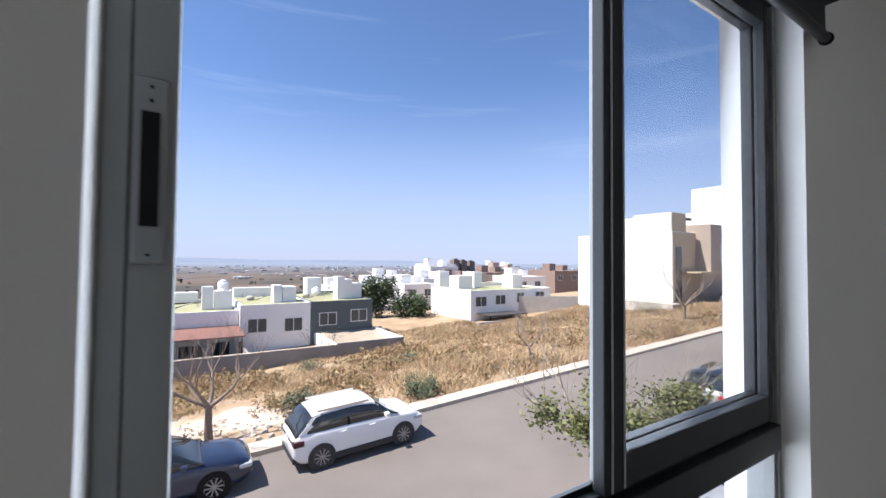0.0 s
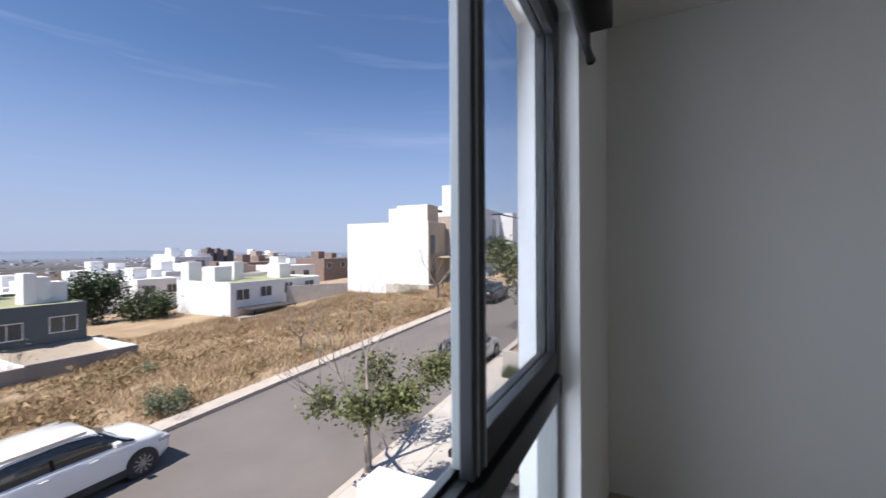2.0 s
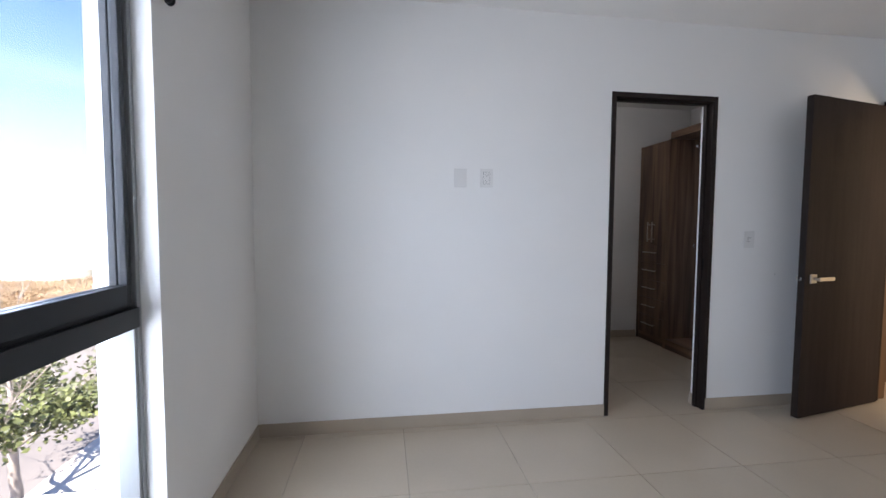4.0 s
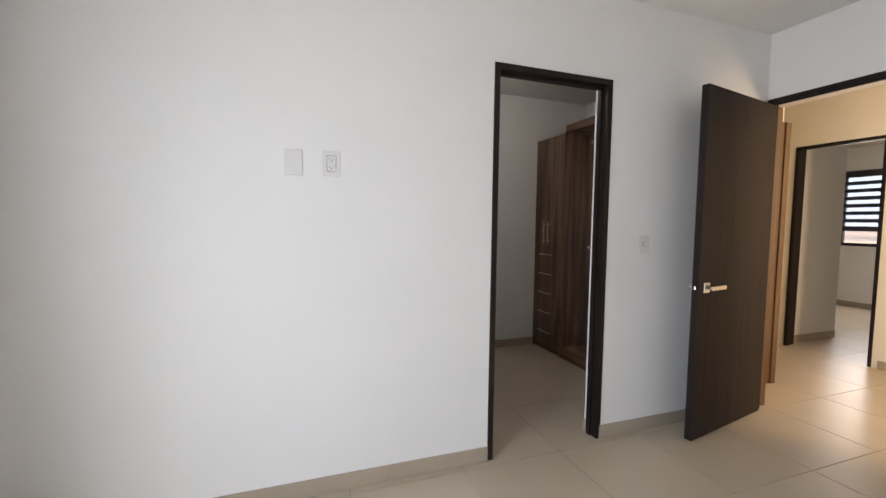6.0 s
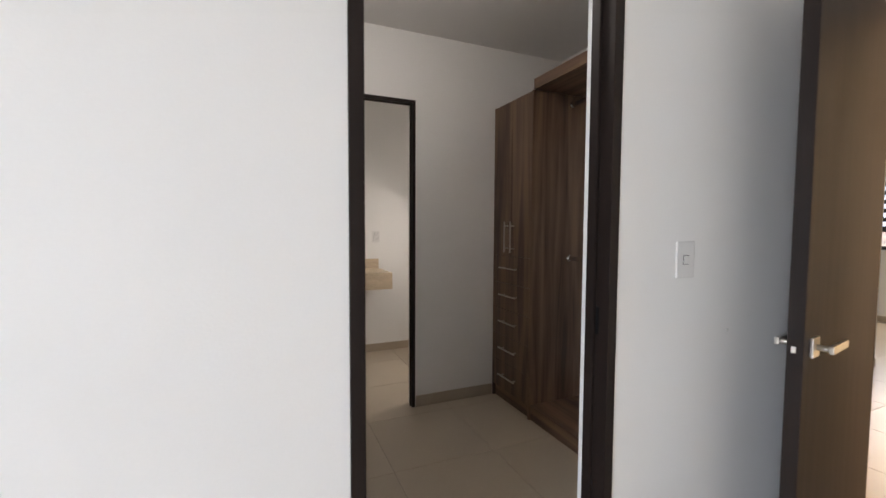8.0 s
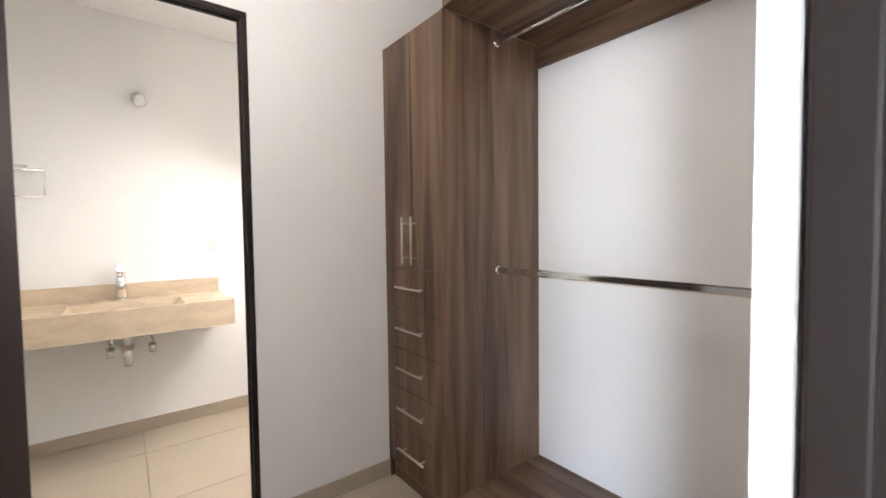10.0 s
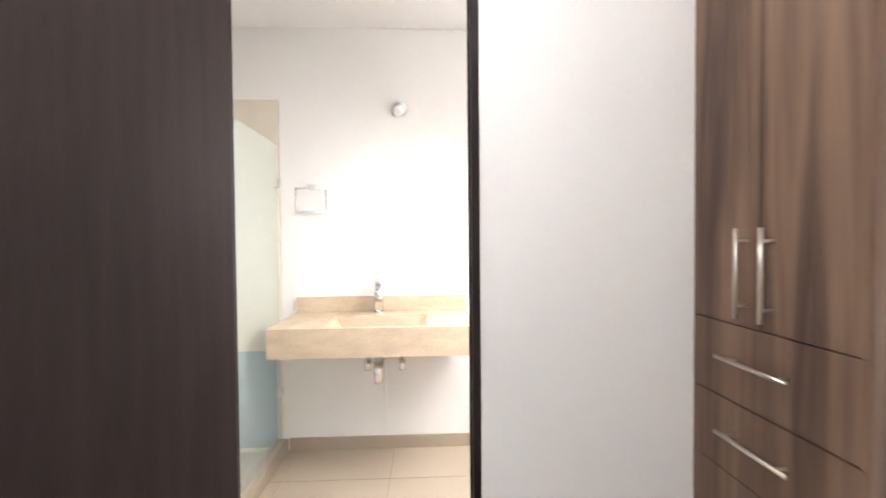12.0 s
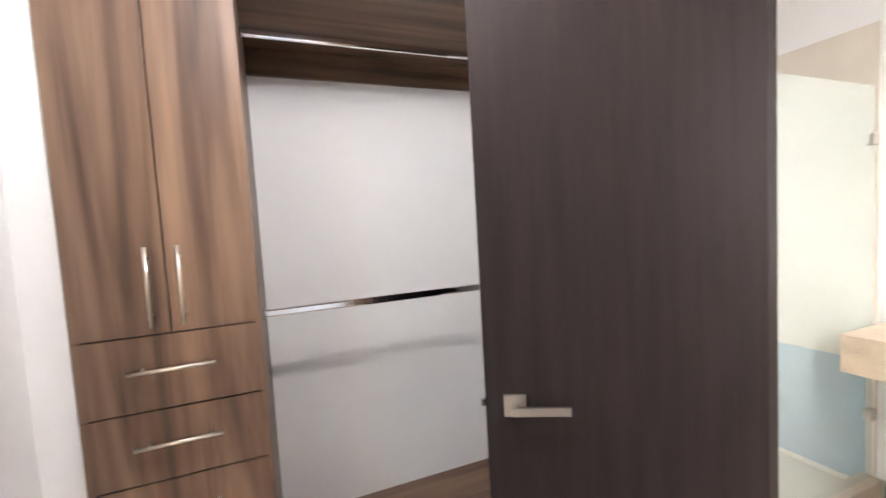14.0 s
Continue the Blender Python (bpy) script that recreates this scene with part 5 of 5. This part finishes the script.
# olive and rust weeds among the grass
vs, fs = [], []
for k in range(3400):
    x, y = rg.uniform(-14, 40), rg.uniform(KF + 1.2, 29.6)
    if noise.noise(Vector((x * 0.2, y * 0.25, 2.2))) < -0.02 or (x > 36 and y > 20):
        continue
    z = ground_z(x, y)
    rr_ = rg.uniform(0.14, 0.46)
    for q in range(26):
        cx, cy, cz = x + rg.normal(0, 0.5) * rr_, y + rg.normal(0, 0.5) * rr_, z + rg.uniform(0.05, 1.5) * rr_
        s = rg.uniform(0.05, 0.12)
        d1, d2 = rg.normal(0, 1, 3), rg.normal(0, 1, 3)
        i = len(vs)
        vs += [(cx, cy, cz), (cx + d1[0] * s, cy + d1[1] * s, cz + abs(d1[2]) * s), (cx + d2[0] * s * 0.6, cy + d2[1] * s * 0.6, cz + d2[2] * s * 0.6)]
        fs.append((i, i + 1, i + 2))
stuff_mesh("dry_weeds", vs, fs, mat("olive_rust_weeds", (0.30, 0.245, 0.13), 0.9, var=0.2, scale=0.3, fine=4, dark=(0.25, 0.135, 0.065), spread=0.4), "low olive and rust coloured dry weeds", "weeds")
# rubble stones
vs, fs = [], []
for k in range(520):
    if k % 3:
        x, y = rg.uniform(-6, 7), KF + 0.8 + abs(rg.normal(0, 1.7))
    else:
        x, y = rg.uniform(8, 24), rg.uniform(20, 29.5)
    s = rg.uniform(0.03, 0.13) * (1.6 if k % 29 == 0 else 1)
    z = ground_z(x, y)
    i = len(vs)
    for dx, dy, dz in ((-1, -1, -0.4), (1, -0.8, -0.4), (0.9, 1, -0.4), (-0.9, 0.8, -0.4), (-0.6, -0.5, 0.7), (0.5, -0.6, 0.6), (0.6, 0.5, 0.8), (-0.5, 0.6, 0.6)):
        vs.append((x + dx * s * rg.uniform(0.7, 1.2), y + dy * s * rg.uniform(0.7, 1.2), z + dz * s * rg.uniform(0.6, 1.0)))
    fs += [(i + 3, i + 2, i + 1, i), (i, i + 1, i + 5, i + 4), (i + 1, i + 2, i + 6, i + 5), (i + 2, i + 3, i + 7, i + 6), (i + 3, i, i + 4, i + 7), (i + 4, i + 5, i + 6, i + 7)]
stuff_mesh("rubble", vs, fs, M_STONES, "scattered pale rubble stones on soil", "rubble")

# ---- cars ----
M_TYRE = mat("tyre_rubber", (0.020, 0.020, 0.021), 0.8, var=0.1)
M_RIM = mat("alloy_rim", (0.45, 0.45, 0.46), 0.3, metal=0.9, var=0.05)
M_CLAD = mat("black_cladding", (0.030, 0.030, 0.032), 0.6, var=0.1)
M_CARGLASS = mat("tinted_car_glass", (0.020, 0.024, 0.027), 0.05, var=0.1, spec=0.8)
M_TAIL = mat("red_tail_lamp", (0.42, 0.015, 0.02), 0.15, var=0.1)
M_DKTAIL = mat("smoked_tail_lamp", (0.07, 0.012, 0.015), 0.15, var=0.1)
M_HEAD = mat("clear_headlamp", (0.55, 0.57, 0.60), 0.12, metal=0.3, var=0.15, scale=14)
M_NUMBER = mat("number_plate", (0.70, 0.70, 0.68), 0.4, var=0.03)


def paint(name, c, metal=0.0):
    m = mat(name, c, 0.28, metal, var=0.015, scale=2)
    m.node_tree.nodes["Principled BSDF"].inputs["Coat Weight"].default_value = 0.8
    m.node_tree.nodes["Principled BSDF"].inputs["Coat Roughness"].default_value = 0.04
    return m


def loft(sections):
    """Skin over closed half sections (y >= 0), mirrored."""
    bm = bmesh.new()
    rings = []
    for x, pts in sections:
        full = [(x, y, z) for y, z in pts] + [(x, -y, z) for y, z in reversed(pts) if y > 1e-4]
        rings.append([bm.verts.new(p) for p in full])
    for a, b in zip(rings, rings[1:]):
        n = len(a)
        for i in range(n):
            bm.faces.new((a[i], a[(i + 1) % n], b[(i + 1) % n], b[i]))
    bm.faces.new(rings[0])
    bm.faces.new(rings[-1][::-1])
    return bm


def interp(tab, x):
    for (x0, v0), (x1, v1) in zip(tab, tab[1:]):
        if x <= x1:
            t = max(0.0, (x - x0) / (x1 - x0))
            t = t * t * (3 - 2 * t) * 0.5 + t * 0.5
            return v0 + (v1 - v0) * t
    return tab[-1][1]


def car(name, label, m, L, W, H, belt, deck, roof, wheel_r, axles, color, roof_color=None, clad=False, tail=None, rails=False, cut=None):
    """A car along +x. belt: shoulder height along x; roof: glasshouse height along x; deck: x of the glasshouse's ends."""
    ob = thing(name, label, "car", m)
    hw = W / 2
    xs = [-L / 2 + L * i / 40 for i in range(41)]

    def half(x):
        e = max(0.0, (abs(x) - L / 2 + 0.75) / 0.75)
        return hw * (1 - 0.16 * e * e) - 0.02

    secs = []
    for x in xs:
        h, zt = half(x), interp(belt, x)
        e = max(0.0, (abs(x) - L / 2 + 0.35) / 0.35)
        zb = 0.20 + 0.16 * e * e
        secs.append((x, [(0, zb), (h * 0.86, zb), (h * 0.965, zb + 0.08), (h, zb + 0.22), (h * 1.0, (zb + zt) / 2 + 0.06), (h * 0.985, zt - 0.10), (h * 0.945, zt - 0.03), (h * 0.80, zt + 0.015), (h * 0.4, zt + 0.035), (0, zt + 0.04)]))
    body = part("body", loft(secs), color, ob, smooth=True)
    # glasshouse
    g0, g1 = deck
    gs = [g0 + (g1 - g0) * i / 26 for i in range(27)]
    secs, top = [], []
    for x in gs:
        h, zt, zr = half(x), interp(belt, x), interp(roof, x)
        zr = max(zr, zt + 0.03)
        k = (zr - zt) / (H - 0.9)
        hr = h * (0.93 - 0.17 * min(1.1, k))
        secs.append((x, [(0, zt - 0.05), (h * 0.92, zt - 0.05), (h * 0.93, zt), ((h * 0.93 + hr) / 2 + 0.02, (zt + zr) / 2), (hr, zr - 0.07 * min(1, k)), (hr * 0.85, zr - 0.015), (0, zr)]))
        top.append((x, hr, zr, h * 0.93, zt))
    part("glasshouse", loft(secs), M_CARGLASS, ob, "dark tinted car windows", smooth=True)
    rc = roof_color or color
    full = [t for t in top if t[2] > max(q[2] for q in top) - 0.11]
    bm = bmesh.new()
    prev = None
    for x, hr, zr, hb, zt in full:
        ring = [bm.verts.new((x, y, z)) for y, z in ((-hr - 0.012, zr - 0.10), (-hr - 0.008, zr - 0.055), (-hr * 0.85, zr + 0.004), (0, zr + 0.018), (hr * 0.85, zr + 0.004), (hr + 0.008, zr - 0.055), (hr + 0.012, zr - 0.10))]
        if prev:
            for i in range(6):
                bm.faces.new((prev[i], prev[i + 1], ring[i + 1], ring[i]))
        prev = ring
    part("roof", bm, rc, ob, smooth=True)

    def pillar(xa, xb, wd, mt, nm="pillar"):
        """From belt at xa to roof at xb on both sides."""
        for s in (-1, 1):
            bm = bmesh.new()
            ring = []
            for f in (0, 0.5, 1.0):
                x = xa + (xb - xa) * f
                t = min(top, key=lambda q: abs(q[0] - x))
                hr, zr, hb, zt = t[1], t[2], t[3], t[4]
                z = zt - 0.02 + (zr - 0.08 - zt + 0.02) * f
                y = hb + (hr - hb) * f + (0.028 if f == 0.5 else 0.012)
                ring.append([bm.verts.new((x - wd / 2, s * y, z)), bm.verts.new((x + wd / 2, s * y, z)), bm.verts.new((x + wd / 2, s * (y - 0.05), z)), bm.verts.new((x - wd / 2, s * (y - 0.05), z))])
            for a, b in zip(ring, ring[1:]):
                for i in range(4):
                    bm.faces.new((a[i], a[(i + 1) % 4], b[(i + 1) % 4], b[i]))
            part(nm, bm, mt, ob)

    x_r0, x_r1 = full[0][0], full[-1][0]
    pillar(g1 - 0.12, x_r1, 0.09, color)
    pillar(g0 + 0.28, x_r0 + 0.16, 0.36, roof_color or color)
    pillar((x_r0 + x_r1) / 2 + 0.08, (x_r0 + x_r1) / 2 + 0.05, 0.07, M_BLACK)
    for x in axles:
        for s in (-1, 1):
            y = s * (hw - 0.115)
            bm = rod_bm((x, s * (hw - 0.30), wheel_r), (x, s * (hw - 0.004), wheel_r), wheel_r + 0.055, 28)
            part("wheel_arch", bm, M_CLAD if clad else M_BLACK, ob)
            bm = rod_bm((x, y - 0.10, wheel_r), (x, y + 0.10, wheel_r), wheel_r, 28)
            bmesh.ops.bevel(bm, geom=[e for e in bm.edges if len(e.link_faces) == 2 and e.calc_face_angle(0) > 1.2], offset=0.03, segments=2, affect="EDGES")
            w = part("wheel", rod_bm((x, y + s * 0.02, wheel_r), (x, y + s * 0.104, wheel_r), wheel_r * 0.66, 24), M_CLAD, ob)
            part("tyre", bm, M_TYRE, w, smooth=False)
            bm = bmesh.new()
            for k in range(10):
                a = 2 * math.pi * k / 10
                c = Vector((x, y + s * 0.108, wheel_r))
                d = Vector((math.cos(a), 0, math.sin(a)))
                rod_bm(c + d * 0.03, c + d * wheel_r * 0.65, 0.016, 6, 0.022, bm=bm)
            r2 = rod_bm((x, y + s * 0.10, wheel_r), (x, y + s * 0.118, wheel_r), 0.05, 14, bm=bm)
            part("rim", bm, M_RIM, w)
            bm = bmesh.new()
            pr = None
            for k in range(29):
                a = 2 * math.pi * k / 28
                q = [bm.verts.new((x + rr_ * math.cos(a), y + s * dy, wheel_r + rr_ * math.sin(a))) for rr_, dy in ((wheel_r * 0.63, 0.106), (wheel_r * 0.69, 0.112), (wheel_r * 0.69, 0.09))]
                if pr:
                    for i in range(2):
                        bm.faces.new((pr[i], pr[i + 1], q[i + 1], q[i]))
                pr = q
            part("rim_lip", bm, M_RIM, w)
    # trim, lamps, bumpers
    if clad:
        part("tail_band", box_bm(-L / 2 - 0.003, -L / 2 + 0.1, -hw * 0.62, hw * 0.62, interp(belt, -L / 2 + 0.1) - 0.22, interp(belt, -L / 2 + 0.1) - 0.12, 0.02), M_BLACK, ob, "black band between the tail lamps")
        for s in (-1, 1):
            part("sill_cladding", box_bm(axles[0] + wheel_r + 0.05, axles[1] - wheel_r - 0.05, s * (hw - 0.05), s * (hw - 0.002), 0.19, 0.36, 0.01), M_CLAD, ob)
    xr, xf = -L / 2, L / 2
    part("rear_bumper", box_bm(xr - 0.02, xr + 0.22, -hw * 0.80, hw * 0.80, 0.26, 0.44, 0.04), M_CLAD, ob)
    part("front_grille", box_bm(xf - 0.16, xf + 0.012, -hw * 0.62, hw * 0.62, 0.30, 0.58, 0.03), M_CLAD, ob)
    zt0, zt1 = interp(belt, xr + 0.1), interp(belt, xf - 0.15)
    tl = tail or M_DKTAIL
    for s in (-1, 1):
        part("tail_lamp", box_bm(xr - 0.004, xr + 0.30, s * hw * 0.62, s * (hw * 0.945), zt0 - 0.26, zt0 - 0.10, 0.03), tl, ob, "red tail lamp")
        part("headlamp", box_bm(xf - 0.36, xf - 0.03, s * hw * 0.52, s * (hw * 0.93), zt1 - 0.16, zt1 - 0.05, 0.03), M_HEAD, ob, "clear headlamp")
        mr = part("mirror", box_bm(g1 - 0.50, g1 - 0.36, s * (hw - 0.05), s * (hw + 0.14), interp(belt, g1 - 0.5) + 0.0, interp(belt, g1 - 0.5) + 0.13, 0.03), color, ob)
        for x in (axles[0] + 0.55, axles[0] + 1.45):
            part("door_handle", box_bm(x, x + 0.18, s * (hw - 0.03), s * (hw + 0.012), interp(belt, x) - 0.17, interp(belt, x) - 0.14, 0.006), color, ob)
        if rails:
            part("roof_rail", boxes_bm((x_r0 + 0.15, x_r1 - 0.2, s * full[3][1] * 0.97 - 0.012, s * full[3][1] * 0.97 + 0.012, max(q[2] for q in top) - 0.05, max(q[2] for q in top) + 0.018), bev=0.008), M_STEEL, ob)
    part("number_plate", box_bm(xr - 0.012, xr + 0.05, -0.17, 0.17, zt0 - 0.27, zt0 - 0.15), M_NUMBER, ob, "pale number plate")
    return ob


def road_pose(x, y, turn=0):
    return Matrix.Translation((x, y, road_z(x) + 0.015)) @ Matrix.Rotation(-math.atan(RS) if abs(turn) < 1 else 0, 4, "Y") @ Matrix.Rotation(turn, 4, "Z")


P_WHITE = paint("white_car_paint", (0.78, 0.78, 0.77))
P_NAVY = paint("navy_car_paint", (0.018, 0.028, 0.060), 0.3)
P_GREY = paint("grey_car_paint", (0.36, 0.36, 0.365), 0.1)
P_SILVER = paint("silver_car_paint", (0.50, 0.51, 0.52), 0.5)
P_BLACK = paint("black_car_paint", (0.012, 0.014, 0.016), 0.2)
car("suv", "white compact suv with dark cladding parked at kerb", road_pose(5.03, 12.36), 4.1, 1.78, 1.6,
    ((-2.05, 0.90), (-1.88, 1.06), (-0.5, 1.06), (0.75, 1.03), (1.1, 1.01), (1.75, 0.93), (2.02, 0.76), (2.1, 0.66)), (-1.98, 1.16),
    ((-1.98, 1.02), (-1.55, 1.48), (-1.1, 1.56), (-0.2, 1.59), (0.35, 1.53), (1.16, 1.0)), 0.335, (-1.28, 1.29), P_WHITE, clad=True, rails=True)
car("sedan", "dark navy blue sedan parked at kerb", road_pose(-0.36, 12.45), 4.7, 1.84, 1.46,
    ((-2.35, 0.80), (-2.1, 0.96), (-1.0, 0.97), (0.8, 0.94), (1.2, 0.93), (1.95, 0.84), (2.25, 0.72), (2.35, 0.62)), (-2.0, 1.22),
    ((-2.0, 0.98), (-1.2, 1.32), (-0.5, 1.44), (0.1, 1.43), (0.4, 1.38), (1.22, 0.95)), 0.335, (-1.38, 1.42), P_NAVY)
car("hatchback", "grey small hatchback with black roof and red lamps", road_pose(18.05, 7.28), 3.95, 1.73, 1.43,
    ((-1.97, 0.80), (-1.85, 0.93), (-0.5, 0.95), (0.75, 0.93), (1.0, 0.93), (1.6, 0.88), (1.88, 0.76), (1.97, 0.62)), (-1.86, 1.05),
    ((-1.86, 0.95), (-1.62, 1.36), (-1.2, 1.42), (0.0, 1.42), (0.45, 1.36), (1.05, 0.95)), 0.32, (-1.22, 1.28), P_GREY, roof_color=P_BLACK, tail=M_TAIL)
car("suv", "black suv parked up the street", road_pose(35.1, 12.3), 4.5, 1.85, 1.66,
    ((-2.25, 0.90), (-2.05, 1.04), (-0.5, 1.05), (0.8, 1.03), (1.2, 1.02), (1.85, 0.95), (2.15, 0.80), (2.25, 0.70)), (-2.1, 1.25),
    ((-2.1, 1.06), (-1.7, 1.55), (-1.2, 1.63), (-0.2, 1.65), (0.4, 1.58), (1.25, 1.04)), 0.35, (-1.35, 1.38), P_BLACK)
car("minivan", "white people carrier parked before the white house", Matrix.Translation((47.0, 18.6, -2.72)), 4.9, 1.9, 1.72,
    ((-2.45, 0.90), (-2.25, 1.06), (-0.5, 1.08), (1.0, 1.04), (1.4, 1.02), (2.05, 0.92), (2.35, 0.78), (2.45, 0.66)), (-2.35, 1.65),
    ((-2.35, 1.08), (-2.05, 1.60), (-1.4, 1.70), (-0.2, 1.71), (0.6, 1.62), (1.65, 1.05)), 0.34, (-1.5, 1.5), P_WHITE)
car("sedan", "silver sedan parked on the driveway", Matrix.Translation((11.1, 3.15, road_z(11.0) + 0.13)), 4.5, 1.8, 1.46,
    ((-2.25, 0.86), (-2.0, 1.00), (-1.0, 0.99), (0.8, 0.95), (1.2, 0.93), (1.9, 0.84), (2.15, 0.72), (2.25, 0.62)), (-1.65, 1.2),
    ((-1.65, 0.98), (-0.95, 1.36), (-0.4, 1.45), (0.1, 1.44), (0.4, 1.38), (1.2, 0.95)), 0.33, (-1.32, 1.36), P_SILVER, tail=M_DKTAIL)
mp_ = thing("parking_pad", "raised pale concrete pad in front of house", "pad")
part("slab", box_bm(41, 56, 17.4, 21.2, -8, -2.72), M_CONC, mp_)

# ---- street furniture near the house ----
wb = thing("meter_wall", "white painted garden wall with meter niche", "wall")
part("wall_body", box_bm(5.9, 6.55, 0.2, 4.3, -5.2, -2.62, 0.01), M_WHITEX, wb)
part("meter_box", box_bm(6.02, 6.30, 4.3, 4.315, -3.2, -2.78), M_BLOCKWALL, wb, "grey meter door")
pb = thing("planter_wall", "pale grey low planter wall beside pavement", "planter")
part("wall_body", box_bm(17.0, 17.2, 1.0, 5.35, -5, -2.92, 0.01), M_CONC, pb)
part("side_wall", box_bm(17.2, 21.0, 5.2, 5.35, -5, -2.95, 0.01), M_CONC, pb)
part("soil", box_bm(17.2, 21.0, 1.0, 5.2, -5, -3.05), M_GROUND, pb, "dry soil filling")
pb2 = thing("planter_wall", "long pale grey dividing wall beside driveway", "planter")
part("wall_body", box_bm(21.0, 27.0, 4.0, 4.25, -5, -2.75, 0.01), M_CONC, pb2)
vs, fs = [], []
for k in range(1500):
    x, y = rg.uniform(16.35, 16.98), rg.uniform(1.2, 5.2)
    z, hgt, t = road_z(x) + 0.12, rg.uniform(0.25, 0.6), rg.uniform(0, 6.28)
    lx, ly = rg.normal(0, 0.12, 2)
    i = len(vs)
    vs += [(x - math.cos(t) * 0.014, y - math.sin(t) * 0.014, z), (x + math.cos(t) * 0.014, y + math.sin(t) * 0.014, z), (x + lx, y + ly, z + hgt)]
    fs.append((i, i + 1, i + 2))
stuff_mesh("planter_grass", vs, fs, M_BUSH, "long green grass along a low pale wall", "grass")
vs, fs = [], []
for k in range(900):
    x, y = rg.uniform(17.25, 20.9), rg.uniform(1.2, 5.1)
    z, hgt, t = -3.05, rg.uniform(0.12, 0.4), rg.uniform(0, 6.28)
    lx, ly = rg.normal(0, 0.12, 2)
    i = len(vs)
    vs += [(x - math.cos(t) * 0.02, y - math.sin(t) * 0.02, z), (x + math.cos(t) * 0.02, y + math.sin(t) * 0.02, z), (x + lx, y + ly, z + hgt)]
    fs.append((i, i + 1, i + 2))
stuff_mesh("planter_straw", vs, fs, M_GRASS, "dry straw grass in a planter bed", "grass")
lp = thing("street_lamp", "dark slim street lamp with angled arm", "street lamp", pose(24.2, 5.9, road_z(24.2) + 0.1))
part("pole", rod_bm((0, 0, 0), (0, 0, 6.6), 0.07, 12, 0.05), M_BLACK, lp, smooth=True)
part("arm", rod_bm((0, 0, 6.55), (-0.2, 1.9, 7.0), 0.035), M_BLACK, lp, smooth=True)
part("lamp_head", box_bm(-0.32, -0.08, 1.7, 2.4, 6.98, 7.06, 0.02), M_BLACK, lp)

# ---- floor tiles, last ----
P, G = 0.585, 0.0016
bm = box_bm(-P / 2 + G, P / 2 - G, -P / 2 + G, P / 2 - G, -0.008, 0.0, 0.0012)
tile_me = mesh_of("tile", bm, M_TILE)
nx0 = math.ceil((-1.55 - 2.55) / P)
for i in range(nx0, 6):
    for j in range(-16, 2):
        cx, cy = 2.55 + (i + 0.5) * P, -0.853 + (j + 0.5) * P
        if cy > 0.28 or cx > 5.95 or cy < -9.9 or (cx < -1.0 and cy < -5) or (cx > 4.9 and cy < -6.5):
            continue
        t = new("tile", tile_me)
        t.parent = floor
        t.matrix_basis = pose(cx, cy, 0)
        if cy > -0.2:
            t.matrix_basis = pose(cx, -0.133, 0) @ Matrix.Diagonal((1, 0.46, 1, 1))
